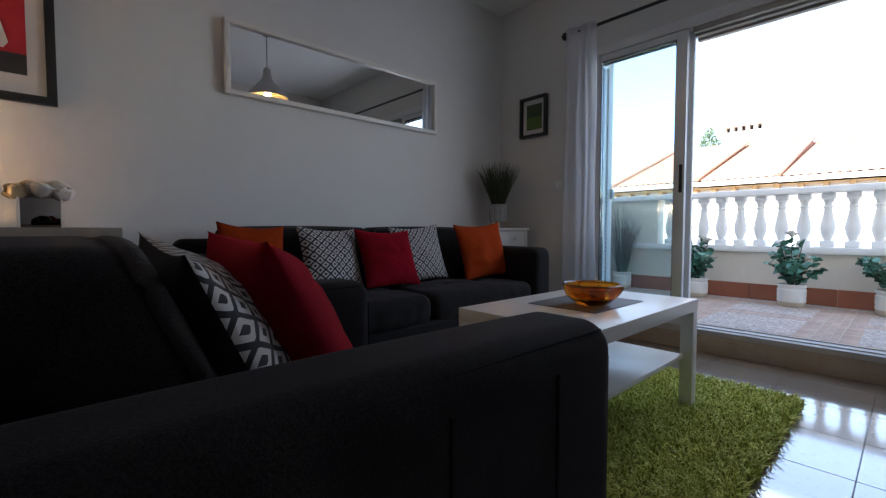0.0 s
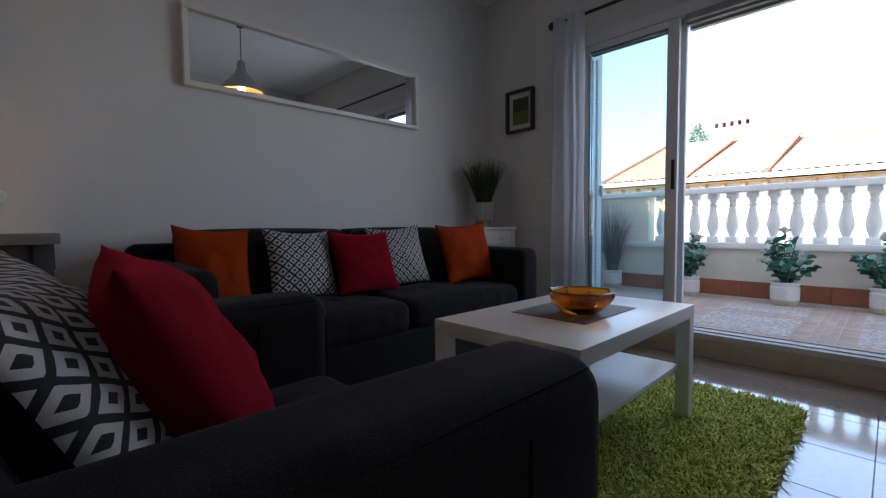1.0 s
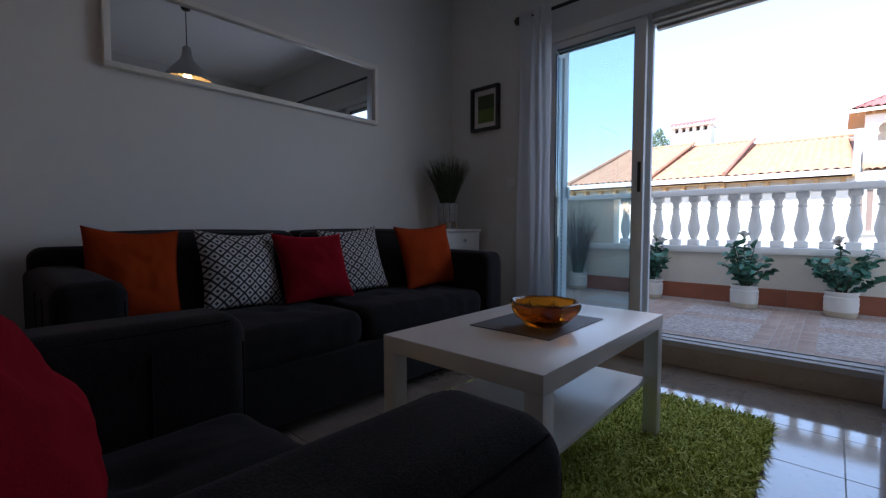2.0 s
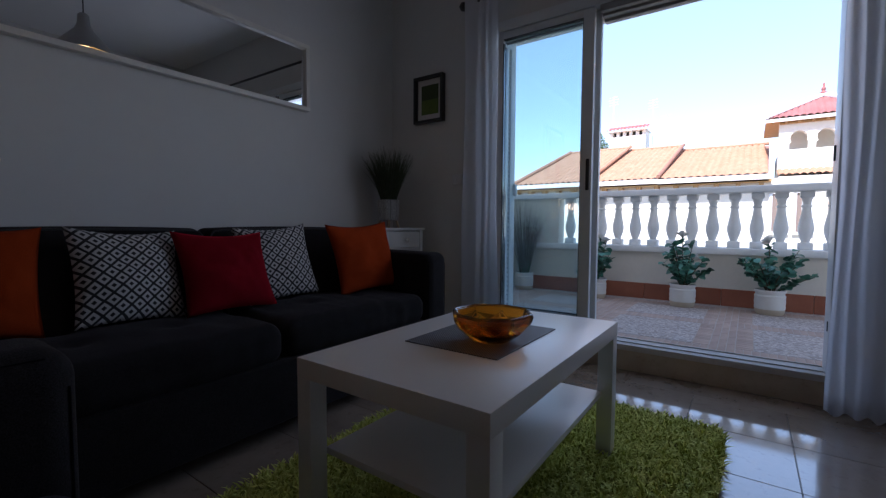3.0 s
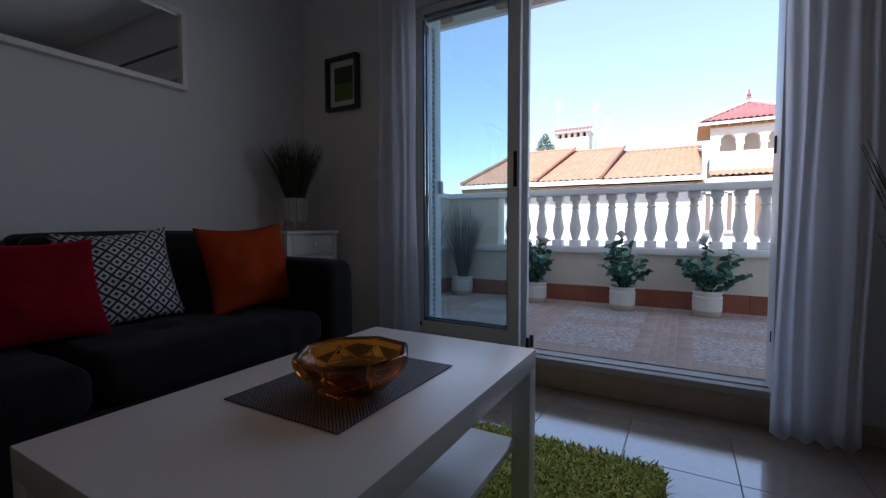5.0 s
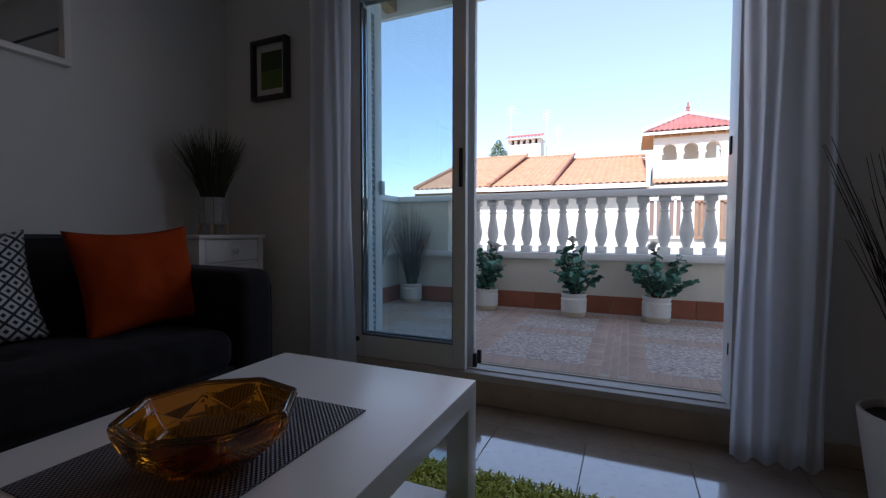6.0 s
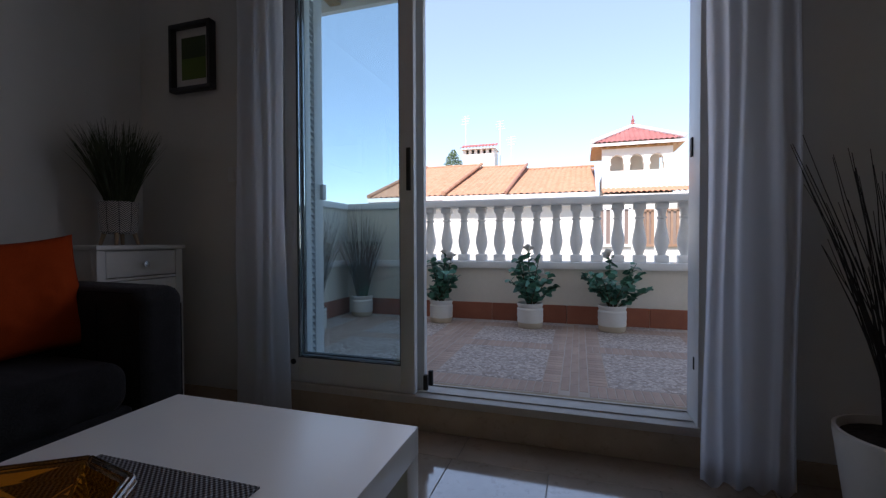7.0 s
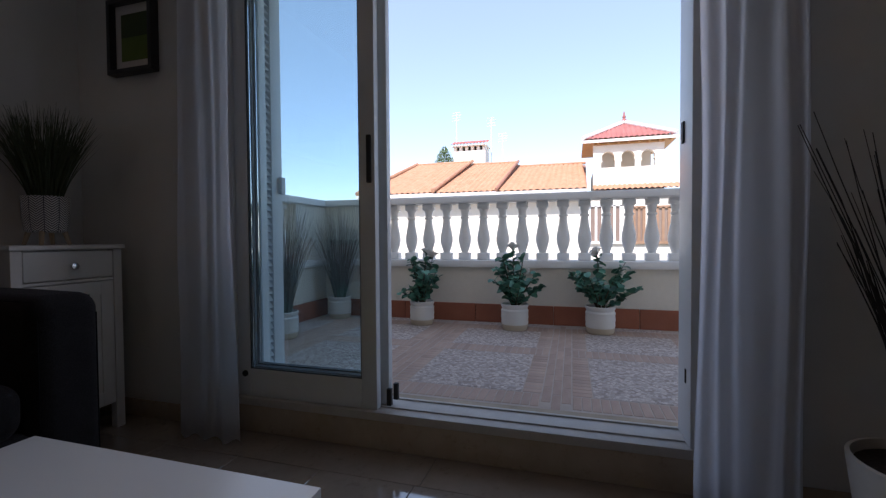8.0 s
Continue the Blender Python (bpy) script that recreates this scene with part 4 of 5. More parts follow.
def leaf_mesh():
    verts, faces = [], []
    for k in range(5):
        f = (0.0, 0.18, 0.5, 0.82, 1.0)[k]
        w = (0.005, 0.0255, 0.033, 0.0265, 0.007)[k]
        z = 0.009 * math.sin(f * 2.6)
        verts += [(f * 0.064, -w, z + 0.006 * (w / 0.03)), (f * 0.064, 0, z - 0.002), (f * 0.064, w, z + 0.006 * (w / 0.03))]
    for k in range(4):
        b = 3 * k
        faces += [(b, b + 3, b + 4, b + 1), (b + 1, b + 4, b + 5, b + 2)]
    return to_mesh("leaf", (verts, [], faces), LEAF, 180)


leaf_me = leaf_mesh()


def flower_mesh():
    rng = random.Random(2)
    verts, faces = [], []
    for i in range(11):
        m3 = Euler((rng.uniform(-0.5, 0.5), -rng.uniform(0.2, 1.3), i * 2.4)).to_matrix()
        n0 = len(verts)
        for k in range(4):
            f = k / 3
            w = (0.004, 0.016, 0.019, 0.005)[k]
            for sx in (-1, 0, 1):
                verts.append(tuple(m3 @ Vector((0.046 * f, sx * w, 0.010 * math.sin(2.5 * f) + 0.004 * abs(sx)))))
        for k in range(3):
            c = n0 + 3 * k
            faces += [(c, c + 3, c + 4, c + 1), (c + 1, c + 4, c + 5, c + 2)]
    return to_mesh("flower", (verts, [], faces), PETAL, 180)


petal_me = flower_mesh()


def leafy(x, y, s, seed, wide, tall):
    p = outdoor_pot("potted_shrub", "artificial round-leaved shrub with white blooms in a ribbed white pot", x, y, s)
    rng = random.Random(seed)
    for i in range(13):
        a = i * 2.4 + rng.uniform(-0.4, 0.4)
        top = tall * rng.uniform(0.30, 0.95) if i else tall
        out = wide * rng.uniform(0.75, 1.1) * (1.15 - 0.75 * (top / tall) ** 2)
        pts = [(0.02 * math.cos(a), 0.02 * math.sin(a), 0.15)]
        for k in range(1, 6):
            f = k / 5
            pts.append((out * math.cos(a) * f ** 1.1, out * math.sin(a) * f ** 1.1, 0.15 + top * f * (1 - 0.1 * f)))
        br = part("branch", tube(pts, 0.0055, 6, taper=0.002), STEM, p)
        for k in range(18):
            f = 0.22 + 0.78 * (k + rng.random()) / 18
            j = min(4, int(f * 5))
            base = Vector(pts[j]).lerp(Vector(pts[j + 1]), f * 5 - j)
            lm = pose(*base, rng.uniform(-50, 50), rng.uniform(-55, 30), rng.uniform(0, 360)) @ Matrix.Scale(rng.uniform(0.65, 1.02), 4)
            part("leaf", leaf_me, LEAF, br, m=lm)
        if i in (0, 5):
            part("flower", petal_me, PETAL, br, "white bloom", m=pose(*pts[-1], rng.uniform(-30, 30), rng.uniform(-30, 30), 0) @ Matrix.Scale(1.35, 4))


leafy(5.37, 1.78, 1.0, 4, 0.23, 0.49)
leafy(5.35, 0.99, 1.04, 15, 0.205, 0.51)
leafy(5.38, 0.345, 1.05, 26, 0.28, 0.46)
for x, y, sd in ((5.46, 2.62, 7), (4.62, 2.60, 9)):
    p = outdoor_pot("potted_reeds", "grey-brown artificial reeds in a ribbed white pot", x, y, 1.0)
    tagged(part("reed_spray", moved(blades(260, 0.05, 0.24, 0.62, 0.92, 0.0026, sd, 0.25), 0, 0, 0.16), REED, p, "thin grey-brown reeds", smooth=0), kind="stuff")
    part("tuft", moved(blades(160, 0.045, 0.05, 0.10, 0.22, 0.004, sd + 1), 0, 0, 0.16), LEAF, p, "short green tuft", smooth=0)

# ---- console table with flowers and lamp ----
desk = thing("console_table", "grey oak console table with dark legs against the wall", "console table")
part("top", block(-0.75, 0.578, 2.46, YN - 0.014, 0.744, 0.784, 0.003), GREY_OAK, desk)
part("apron", block(-0.70, 0.56, 2.485, 2.505, 0.65, 0.744), DARK_WOOD, desk)
for x in (-0.72, 0.50):
    for y in (2.475, 2.72):
        part("leg", block(x, x + 0.055, y, y + 0.055, 0, 0.744, 0.003), DARK_WOOD, desk)
vase = thing("flower_vase", "mirrored square vase with white and cream artificial roses", "vase", pose(0.333, 2.56, 0.784))
part("vase", block(-0.062, 0.062, -0.062, 0.062, 0.0005, 0.115, 0.006), DARK_MIRROR, vase, "mirror-finished square vase")
# white bars put the pale glint of the glass edges into colour
for ex in (-0.0605, 0.0605):
    for ey in (-0.0605, 0.0605):
        part("edge", block(ex - 0.004, ex + 0.004, ey - 0.004, ey + 0.004, 0.0005, 0.1155, 0.0015), PETAL, vase, "white bar with a glass edge's glint in its colour")


def rose(parent, mat, x, y, z, s, seed):
    rng = random.Random(seed)
    verts, faces = [], []
    for ring, (cnt, r, h, tilt) in enumerate(((3, 0.013, 0.020, 2.3), (4, 0.019, 0.014, 2.1), (5, 0.025, 0.007, 1.9), (6, 0.031, 0.0, 1.65))):
        for i in range(cnt):
            a = 6.283 * (i + 0.5 * ring) / cnt + rng.uniform(-0.15, 0.15)
            n0 = len(verts)
            for u in (-1, -0.5, 0, 0.5, 1):
                for v in (0, 0.5, 1):
                    da = a + u * 4.0 / cnt
                    up = tilt * v * (1 - 0.14 * u * u) + 0.1
                    rr = r * math.sin(up) * (1 + 0.10 * v * v * math.cos(3 * u + ring)) + 0.001 * ring * u
                    verts.append((rr * math.cos(da), rr * math.sin(da), h + r * (1 - math.cos(up))))
            for c in range(4):
                for d in range(2):
                    b = n0 + c * 3 + d
                    faces.append((b, b + 3, b + 4, b + 1))
    part("rose", (verts, [], faces), mat, parent, m=pose(x, y, z, rng.uniform(-25, 25), rng.uniform(-25, 25), 0) @ Matrix.Scale(s, 4), smooth=180)


for i, (x, y, z, s, pm) in enumerate(((-0.068, -0.03, 0.108, 1.25, PETAL_CREAM), (-0.055, 0.035, 0.112, 1.2, PETAL_CREAM), (-0.015, 0.0, 0.128, 1.3, PETAL_CREAM), (0.0, -0.055, 0.112, 1.25, PETAL), (0.012, 0.055, 0.114, 1.2, PETAL), (0.045, -0.005, 0.124, 1.3, PETAL), (0.068, -0.045, 0.106, 1.2, PETAL), (0.072, 0.035, 0.106, 1.15, PETAL))):
    rose(vase, pm, x, y, z, s, i)
tl = thing("table_lamp", "small lit table lamp with a cream shade on the console", "table lamp", pose(-0.18, 2.62, 0.784))
part("base", lathe([(0.0, 0), (0.06, 0), (0.06, 0.012), (0.015, 0.03), (0.012, 0.20), (0.0, 0.20)], 20), CHROME, tl)
part("shade", lathe([(0.075, 0.20), (0.055, 0.36)], 28, caps=False), SHEER, tl, "cream cloth shade")
tld = bpy.data.lights.new("table_lamp_light", 'POINT')
tld.energy, tld.color, tld.shadow_soft_size = 2.4, (1.0, 0.60, 0.30), 0.03
new("table_lamp_light", tld).location = (-0.18, 2.62, 1.08)


# ---- houses across the way ----
structure("ground", block(-60, 400, -300, 300, -3.6, -3.4), GROUND, "dry pale ground below the terrace")


def pantiles(xa, za, xb, zb, y0, y1, y0t, y1t, pitch=0.175, rows=16):
    """A barrel-tile slope from the eave (xa, za) to the ridge (xb, zb), between y0..y1 at the eave and y0t..y1t at the ridge."""
    cols = max(2, round((y1 - y0) / pitch))
    per = 6
    verts, faces, index = [], [], {}
    for r in range(rows):
        for end in (0, 1):
            f = (r + end) / rows
            lift = 0.0 if end == 0 else -0.028
            a, b = y0 + (y0t - y0) * f, y1 + (y1t - y1) * f
            for c in range(cols * per + 1):
                y = y0 + (y1 - y0) * c / (cols * per)
                y = min(max(y, a), b)
                bump_up = 0.28 * pitch * abs(math.sin(math.pi * c / per)) ** 0.8
                index[(r, end, c)] = len(verts)
                verts.append((xa + (xb - xa) * f, y, za + (zb - za) * f + bump_up + lift + 0.03))
    for r in range(rows):
        for c in range(cols * per):
            faces.append((index[(r, 0, c)], index[(r, 0, c + 1)], index[(r, 1, c + 1)], index[(r, 1, c)]))
            if r < rows - 1:
                faces.append((index[(r, 1, c)], index[(r, 1, c + 1)], index[(r + 1, 0, c + 1)], index[(r + 1, 0, c)]))
    return verts, [], faces


VERGE = surface("verge_tile", (0.33, 0.165, 0.11), (0.40, 0.21, 0.145), 3, 0.85)
house = thing("house", "long white house with orange barrel-tile roofs across the street", "house")
part("wall", block(14.35, 21, -9.0, 6.9, -3.4, 2.02), HOUSE_WALL, house)
XR = 19.1                     # ridge line
for y0, y1, y0t, y1t, dz, zr in ((4.47, 6.95, 4.43, 6.80, 0.01, 3.84), (2.60, 4.47, 2.57, 4.43, -0.005, 3.73), (0.16, 2.60, 0.05, 2.57, -0.02, 3.56)):
    part("roof", pantiles(14.0, 2.08 + dz, XR, zr, y0, y1, y0t, y1t, 0.175, 22), ROOF, house, "orange barrel-tile roof", smooth=180)
    bm = bmesh.new()
    vs = [bm.verts.new(p) for p in ((14.0, y0, 2.095 + dz), (XR, y0t, zr - 0.03), (XR, y1t, zr - 0.03), (14.0, y1, 2.095 + dz), (14.0, y0, 1.95 + dz), (XR, y0t, zr - 0.2), (XR, y1t, zr - 0.2), (14.0, y1, 1.95 + dz))]
    for q in ((0, 1, 2, 3), (4, 7, 6, 5), (0, 4, 5, 1), (3, 2, 6, 7), (0, 3, 7, 4)):
        bm.faces.new([vs[i] for i in q])
    part("roof_deck", bm, VERGE, house, smooth=0)
    part("fascia", block(13.93, 14.0, y0, y1, 1.99 + dz, 2.113 + dz), CAST, house)
    part("ridge", tube([(XR, y0t, zr + 0.05), (XR, y1t, zr + 0.05)], 0.06, 8), ROOF, house)
part("hip_ridge", tube([(XR, 6.80, 3.92), (14.0, 6.95, 2.19)], 0.07, 8), ROOF, house)
part("verge", tube([(XR, 2.57, 3.83), (14.0, 2.60, 2.17)], 0.05, 8), VERGE, house, "dark red-brown verge tiles")
part("verge", tube([(XR, 4.43, 3.93), (14.0, 4.47, 2.21)], 0.07, 8), ROOF, house)
hip = bmesh.new()
hip.faces.new([hip.verts.new(p) for p in ((14.0, 6.95, 2.13), (XR, 6.80, 3.86), (24.0, 6.95, 2.13))])
part("hip_slope", hip, ROOF, house)
part("eave_board", block(14.0, 14.35, 0.1, 6.95, 1.92, 1.98), RAFTER, house)
rm = to_mesh("rafter_end", block(0, 0.3, -0.05, 0.05, 0, 0.10), RAFTER, 0)
for i in range(15):
    part("rafter_end", rm, RAFTER, house, m=pose(14.05, 0.3 + 0.47 * i, 1.82))

tower = thing("tower", "white corner tower with arched openings and a red pyramid roof", "tower")
TXF, TY_A, TY_B = 15.84, -2.03, -0.07
wallbm = block(TXF, TXF + 0.25, TY_A, TY_B, -3.4, 2.90)
block(TXF, TXF + 0.25, TY_A, TY_B, 3.42, 3.70, bm=wallbm)
cuts = (-0.495, -1.05, -1.597)
edges = [TY_B] + [v for c in cuts for v in (c + 0.20, c - 0.20)] + [TY_A]
for i in range(0, len(edges), 2):
    block(TXF, TXF + 0.25, edges[i + 1], edges[i], 2.90, 3.42, bm=wallbm)
block(TXF + 0.25, TXF + 1.8, TY_B - 0.2, TY_B, -3.4, 2.8, bm=wallbm)
block(TXF + 0.25, TXF + 1.8, TY_A, TY_A + 0.2, -3.4, 2.8, bm=wallbm)
block(TXF + 1.0, TXF + 1.2, TY_A + 0.2, TY_B - 0.2, 2.8, 3.7, bm=wallbm)
block(TXF + 0.25, TXF + 1.8, TY_A + 0.2, TY_B - 0.2, 2.7, 2.8, bm=wallbm)
part("wall", wallbm, HOUSE_WALL, tower, smooth=0)


def arch_filler(cy):
    """Fills a square opening down to a round-headed one."""
    bm = bmesh.new()
    zc, r = 3.20, 0.185
    for x in (TXF + 0.01, TXF + 0.24):
        arc = [(cy + r * math.cos(math.radians(a)), zc + r * math.sin(math.radians(a))) for a in range(-35, 216, 12)]
        rim = []
        for a in range(-35, 216, 12):
            c, s = math.cos(math.radians(a)), math.sin(math.radians(a))
            q = 0.21 / max(abs(c), abs(s) * 0.95, 1e-6)
            rim.append((cy + q * c, zc + q * s))
        va = [bm.verts.new((x, y, z)) for y, z in arc]
        vb = [bm.verts.new((x, y, z)) for y, z in rim]
        for i in range(len(va) - 1):
            bm.faces.new((va[i], va[i + 1], vb[i + 1], vb[i]))
    n = len(arc)
    bm.verts.ensure_lookup_table()
    for i in range(n - 1):
        bm.faces.new((bm.verts[i], bm.verts[i + 1], bm.verts[2 * n + i + 1], bm.verts[2 * n + i]))
    return bm


for c in cuts:
    part("arch", arch_filler(c), HOUSE_WALL, tower)
rf = bmesh.new()
cy, cx, HW, ZE, ZA = -1.05, 16.93, 1.28, 3.70, 4.42      # middle, half width, eave and apex of the roof
ap = rf.verts.new((cx, cy, ZA))
cor = [rf.verts.new((cx + a * HW, cy + b * HW, ZE)) for a, b in ((-1, -1), (1, -1), (1, 1), (-1, 1))]
low = [rf.verts.new((cx + a * HW, cy + b * HW, ZE - 0.06)) for a, b in ((-1, -1), (1, -1), (1, 1), (-1, 1))]
for i in range(4):
    j = (i + 1) % 4
    rf.faces.new((cor[i], cor[j], ap))
    rf.faces.new((cor[j], cor[i], low[i], low[j]))
rf.faces.new(low)
part("roof_deck", rf, RAFTER, tower, "brown underside of the tower roof", smooth=0)
part("roof", pantiles(cx - HW, ZE, cx, ZA, cy - HW, cy + HW, cy - 0.02, cy + 0.02, 0.14, 11), ROOF_RED, tower, "red pyramid tile roof", smooth=180)
part("roof", pantiles(-HW, ZE, 0, ZA, -HW, HW, -0.02, 0.02, 0.14, 11), ROOF_RED, tower, "red pyramid tile roof", m=pose(cx, cy, 0, 0, 0, -90), smooth=180)
part("fascia", block(cx - HW - 0.03, cx - HW + 0.01, cy - HW - 0.03, cy + HW + 0.03, ZE - 0.07, ZE + 0.01), CAST, tower)
part("cornice", block(TXF - 0.06, TXF, TY_A, TY_B, 3.575, 3.63, 0.01), RAFTER, tower, "ochre cornice under the eave", smooth=0)
dent = to_mesh("rafter_end", block(0, 0.16, -0.03, 0.03, 0, 0.05), RAFTER, 0)
for i in range(9):
    part("rafter_end", dent, RAFTER, tower, m=pose(cx - HW + 0.03, cy - 1.12 + 0.28 * i, ZE - 0.115))
for a, b in ((-1, -1), (-1, 1)):
    part("hip_ridge", tube([(cx, cy, ZA + 0.08), (cx + a * HW, cy + b * HW, ZE + 0.09)], 0.06, 8), CAST, tower)
part("finial", lathe([(0.0, 0.0), (0.07, 0.03), (0.09, 0.11), (0.04, 0.16), (0.06, 0.22), (0.025, 0.29), (0.03, 0.33), (0.0, 0.42)], 10), ROOF_RED, tower, "red pointed finial", m=pose(cx, cy, ZA + 0.02))
part("porch_roof", pantiles(14.6, 2.08, 16.0, 2.36, -3.4, -0.05, -3.4, -0.05, 0.14, 8), ROOF, tower, "small orange tile roof", smooth=180)
part("porch_deck", block(14.6, 16.0, -3.4, -0.05, 1.96, 2.07), HOUSE_WALL, tower, smooth=0)
FRAME_BROWN = surface("brown_window_wood", (0.30, 0.18, 0.11), (0.36, 0.23, 0.15), 6, 0.6)
DARK_PANE, dpt, dpb = nodes_of("dark_window_pane")
dpb.inputs["Base Color"].default_value = (0.26, 0.20, 0.17, 1)
dpb.inputs["Roughness"].default_value = 0.1
# the last two windows are added stand-ins for open porch arches
for y0, y1, z0, z1 in ((-0.28, 0.13, 0.62, 1.70), (-0.74, -0.34, 0.62, 1.70), (-1.30, -0.99, 0.62, 1.62), (-1.90, -1.55, 0.62, 1.62)):
    wd = thing("house_window", "brown-framed window added for a porch opening across the street" if y0 < -1.2 else "white-framed window of the house across the street", "window", group="house windows")
    for a, b, c, d in ((y0, y1, z0, z0 + 0.07), (y0, y1, z1 - 0.07, z1), (y0, y0 + 0.07, z0 + 0.07, z1 - 0.04), (y1 - 0.07, y1, z0 + 0.07, z1 - 0.04), ((y0 + y1) / 2 - 0.03, (y0 + y1) / 2 + 0.03, z0 + 0.07, z1 - 0.04)):
        part("sash", block(14.28, 14.35, a, b, c, d), FRAME_BROWN if y0 < -1.2 else CAST, wd, smooth=0)
    part("pane", block(14.32, 14.35, y0 + 0.07, y1 - 0.07, z0 + 0.07, z1 - 0.04), DARK_PANE, wd, smooth=0)

ch = thing("chimney", "wide white chimney with a red tile cap and small vents", "chimney")
CX0, CX1, CY0, CY1 = 19.3, 20.1, 3.93, 5.26
part("chimney_body", block(CX0, CX1, CY0, CY1, 3.4, 4.40), HOUSE_WALL, ch, smooth=0)
for i in range(6):
    part("vent_post", block(CX0, CX1, CY0 + 0.242 * i, CY0 + 0.12 + 0.242 * i, 4.40, 4.60), HOUSE_WALL, ch, smooth=0)
# dark block: the shade inside the vents, put in as colour
part("vent_shade", block(CX0 + 0.2, CX1 - 0.2, CY0 + 0.02, CY1 - 0.02, 4.40, 4.60), DARK_WOOD, ch, smooth=0)
part("cap", pantiles(CX0 - 0.2, 4.60, CX0 + 0.4, 4.84, CY0 - 0.1, CY1 + 0.1, CY0 - 0.1, CY1 + 0.1, 0.14, 4), ROOF_RED, ch, "red tile cap", smooth=180)
part("cap_slab", block(CX0 - 0.15, CX1 + 0.1, CY0 - 0.06, CY1 + 0.06, 4.585, 4.60), CAST, ch, smooth=0)
for x, y, h in ((20.3, 5.40, 6.30), (20.3, 3.86, 5.95), (20.3, 3.38, 5.25)):
    an = thing("aerial", "thin white television aerial on a pole", "aerial", group="aerials")
    part("pole", tube([(x, y, 3.5), (x, y, h)], 0.016, 6), CAST, an)
    for k in range(4):
        part("rod", tube([(x, y - 0.17 - 0.03 * (k % 2), h - 0.11 * k), (x, y + 0.17 + 0.03 * (k % 2), h - 0.11 * k - 0.02)], 0.007, 5), CAST, an)


def tree(x, y, z0, h, r, seed, label):
    t = thing("tree", label, "tree", pose(x, y, z0))
    part("trunk", tube([(0, 0, 0), (0.05, 0.02, h * 0.4), (0, 0, h * 0.75)], 0.14, 8, taper=0.05), STEM, t)
    rng = random.Random(seed)
    verts, faces = [], []
    for _ in range(1500):
        while True:
            p = Vector((rng.uniform(-1, 1), rng.uniform(-1, 1), rng.uniform(-1, 1)))
            if p.length < 1 - 0.25 * max(0, p.z) and p.length > 0.25 and noise.noise(p * 2.1 + Vector((seed, 0, 0))) > -0.12:
                break
        slim = 0.75 - 0.5 * p.z
        c = Vector((p.x * r * slim, p.y * r * slim, h * 0.78 + p.z * r * 1.3))
        m3 = Euler((rng.uniform(0, 6), rng.uniform(0, 6), rng.uniform(0, 6))).to_matrix()
        n0 = len(verts)
        for q in ((-0.06, 0, 0), (0, -0.022, 0), (0.06, 0, 0), (0, 0.022, 0)):
            verts.append(tuple(c + m3 @ Vector(q)))
        faces.append((n0, n0 + 1, n0 + 2, n0 + 3))
    part("crown", (verts, [], faces), TREE_LEAF, t, smooth=0)


tree(24, 7.05, -3.4, 10.75, 0.68, 3, "dense dark green tree rising behind the roofs")
tree(13.2, -2.4, -3.4, 4.9, 0.8, 8, "small green tree beside the house")

# ---- paving, laid last ----
tile_x, tile_y = 0.345, 0.348
tile = to_mesh("tile", block(-tile_x / 2 + 0.0009, tile_x / 2 - 0.0009, -tile_y / 2 + 0.0009, tile_y / 2 - 0.0009, -0.02, 0.0, 0.0015, 1), MARBLE)
ix = 0
while 3.200 - tile_x * ix > XW:
    cx = 3.200 - tile_x * (ix + 0.5)
    iy = -3
    while 0.349 + tile_y * iy < YN:
        part("tile", tile, MARBLE, floor_base, m=pose(cx, 0.349 + tile_y * (iy + 0.5), 0))
        iy += 1
    ix += 1
edge_me = to_mesh("border_slab", block(3.2015, XE, 0.0013, 1.0187, -0.02, 0.0, 0.0015, 1), MARBLE)
for i in range(4):
    part("border_slab", edge_me, MARBLE, floor_base, m=pose(0, -1.012 + 1.02 * i, 0))

PAVER = surface("pink_brick_paver", (0.41, 0.275, 0.21), (0.52, 0.37, 0.29), 7, 0.7, bump=0.2, bump_scale=70, fine=0.3, per_piece=0.22)
PEB, et, eb = nodes_of("pebble_panel")
vor = et.nodes.new("ShaderNodeTexVoronoi")
vor.inputs["Scale"].default_value = 58.0
et.links.new(et.nodes.new("ShaderNodeTexCoord").outputs["Object"], vor.inputs["Vector"])
gap = et.nodes.new("ShaderNodeTexVoronoi")
gap.feature = 'DISTANCE_TO_EDGE'
gap.inputs["Scale"].default_value = 58.0
et.links.new(et.nodes.new("ShaderNodeTexCoord").outputs["Object"], gap.inputs["Vector"])
tone = et.nodes.new("ShaderNodeSeparateColor")
et.links.new(vor.outputs["Color"], tone.inputs[0])
peb = mix_col(et, tone.outputs[0], (0.29, 0.225, 0.195), (0.66, 0.57, 0.51))
peb = mix_col(et, ramp(et, gap.outputs["Distance"], 0.0, 0.10), (0.40, 0.31, 0.26), peb)
et.links.new(peb, eb.inputs["Base Color"])
eb.inputs["Roughness"].default_value = 0.65
bump_on(et, eb, ramp(et, gap.outputs["Distance"], 0.0, 0.2), 0.3, 0.004)
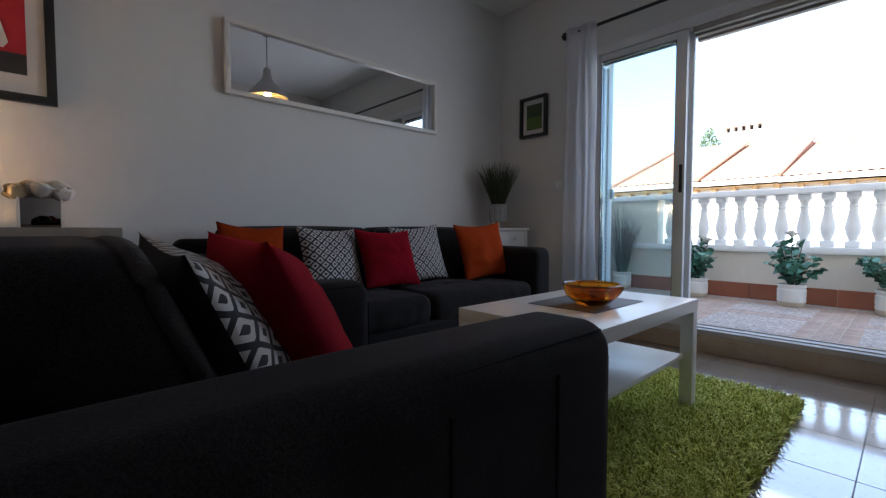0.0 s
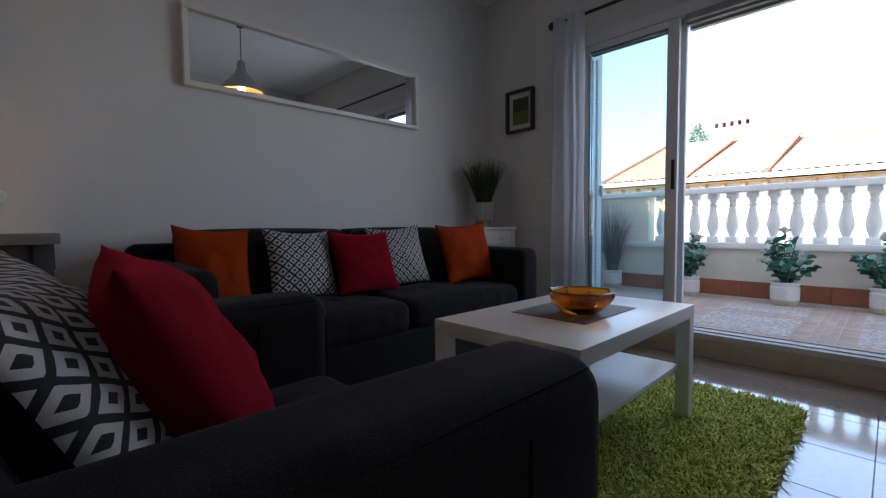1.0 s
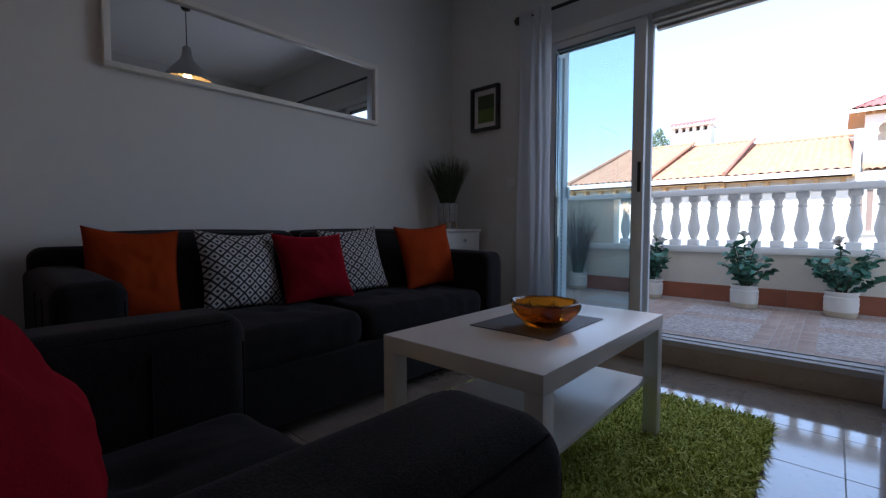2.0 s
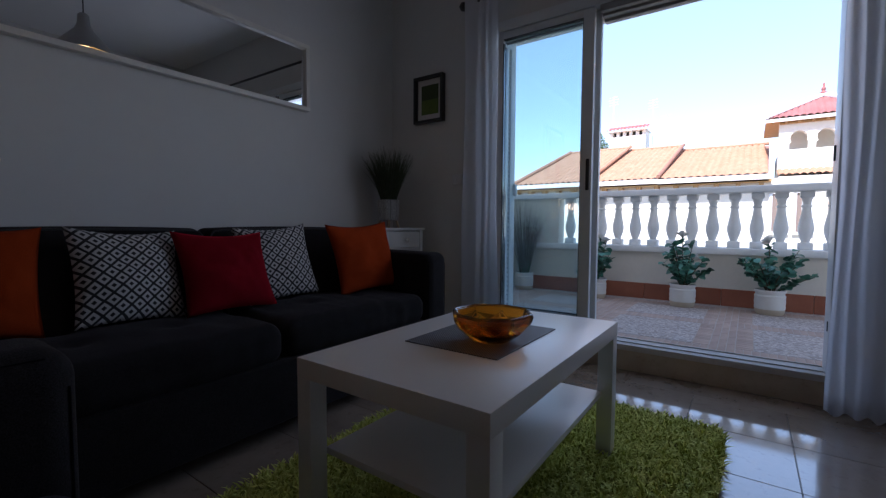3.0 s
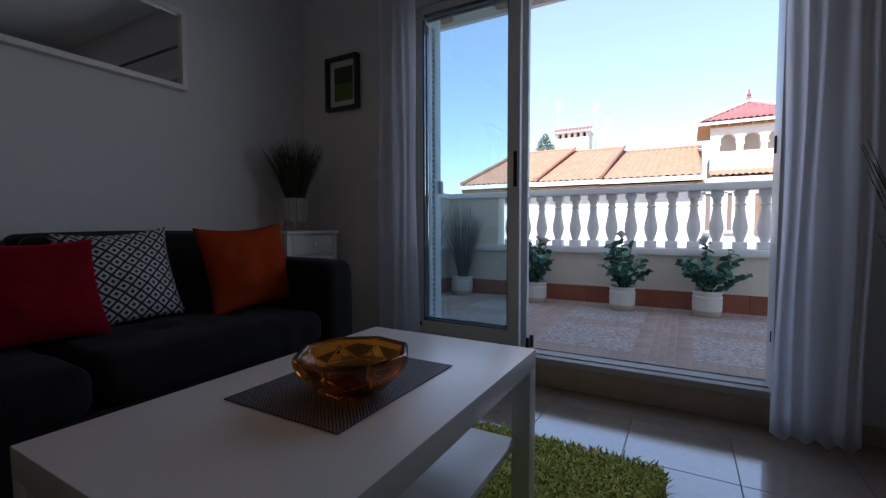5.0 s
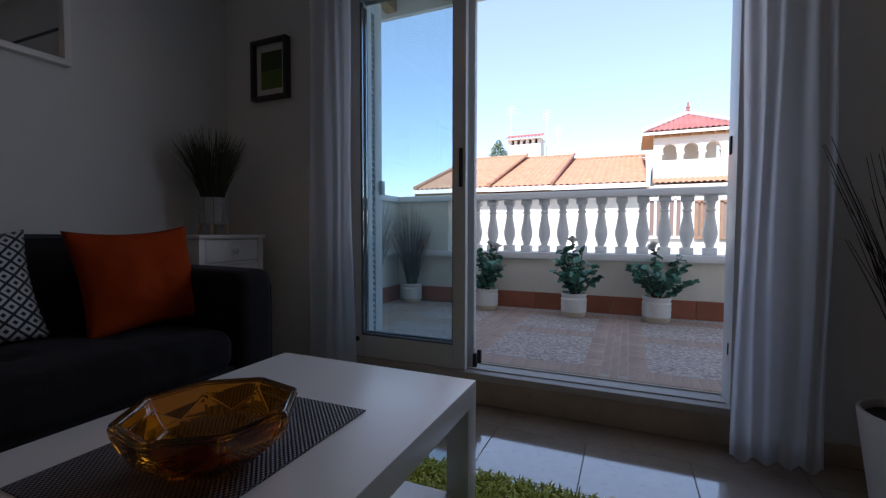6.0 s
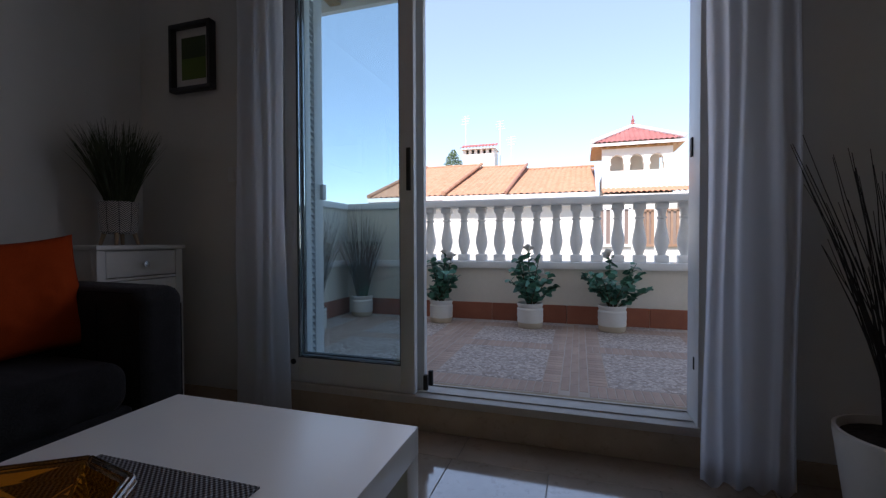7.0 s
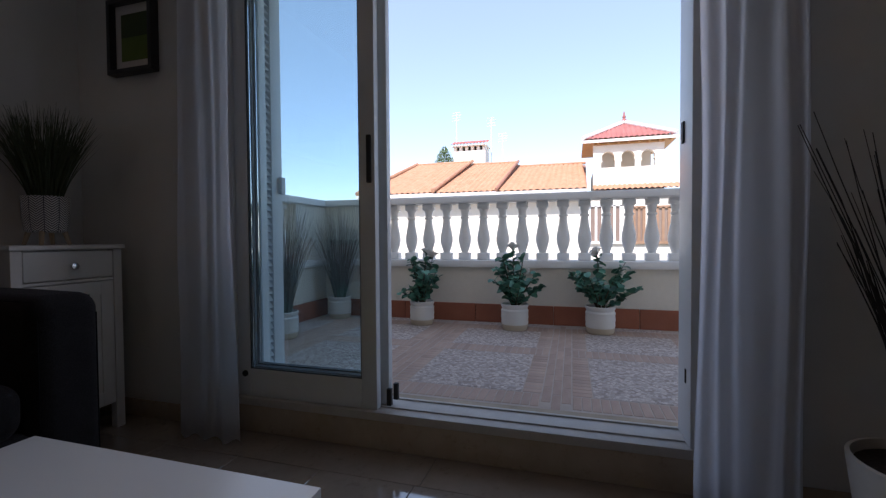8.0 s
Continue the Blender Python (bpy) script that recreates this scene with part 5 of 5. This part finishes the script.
BANDS, COURSES = [0.62 + 0.90 * k for k in range(-2, 3)], (3.87, 4.71, 5.39)     # middles of the bands towards the rail and of the cross courses
brick = to_mesh("brick", block(-0.098, 0.098, -0.0205, 0.0205, -0.02, 0.0, 0.002, 1), PAVER)
cross = to_mesh("cross_brick", block(-0.077, 0.077, -0.0185, 0.0185, -0.02, 0.0, 0.002, 1), PAVER)
strip = to_mesh("border_brick", block(-0.0215, 0.0215, -0.044, 0.044, -0.02, 0.0, 0.002, 1), PAVER)
rng = random.Random(12)
for by in BANDS:
    ya, yb = by + 0.162, min(by + 0.738, 2.82)          # the panels beside the parapet are cut to it
    halfp = to_mesh("pebble_panel", block(-0.055, 0.055, (ya - yb) / 2, (yb - ya) / 2, -0.02, 0.0, 0.003, 1), PEB)
    for xa, xb in zip(COURSES, COURSES[1:]):
        x0, x1 = xa + 0.085, xb - 0.085
        panel = to_mesh("pebble_panel", block((x0 - x1) / 2, (x1 - x0) / 2, (ya - yb) / 2, (yb - ya) / 2, -0.02, 0.0, 0.003, 1), PEB)
        part("pebble_panel", panel, PEB, terrace, m=pose((x0 + x1) / 2, (ya + yb) / 2, ZT))
        n = int((x1 - x0) / 0.0465)
        for k in range(n):
            for sy in (-0.336, 0.336):
                if by + 0.45 + sy < 2.80:
                    part("border_brick", strip, PAVER, terrace, m=pose(x0 + (k + 0.5) * (x1 - x0) / n, by + 0.45 + sy, ZT - rng.uniform(0, 0.0012)))
    part("pebble_panel", halfp, PEB, terrace, m=pose(5.535, (ya + yb) / 2, ZT))
    for row in range(3):
        for k in range(10):
            bxx = OUT + 0.10 + 0.201 * k - (0.1 if row % 2 else 0)
            if OUT + 0.01 < bxx - 0.098 and bxx + 0.1 < PX:
                part("brick", brick, PAVER, terrace, m=pose(bxx, by + (row - 1) * 0.0445, ZT - rng.uniform(0, 0.0012)))
    for bx in COURSES:
        for k in range(19):
            if by + 0.092 + 0.0399 * k < 2.82:
                part("cross_brick", cross, PAVER, terrace, m=pose(bx, by + 0.092 + 0.0399 * k, ZT - 0.0005))
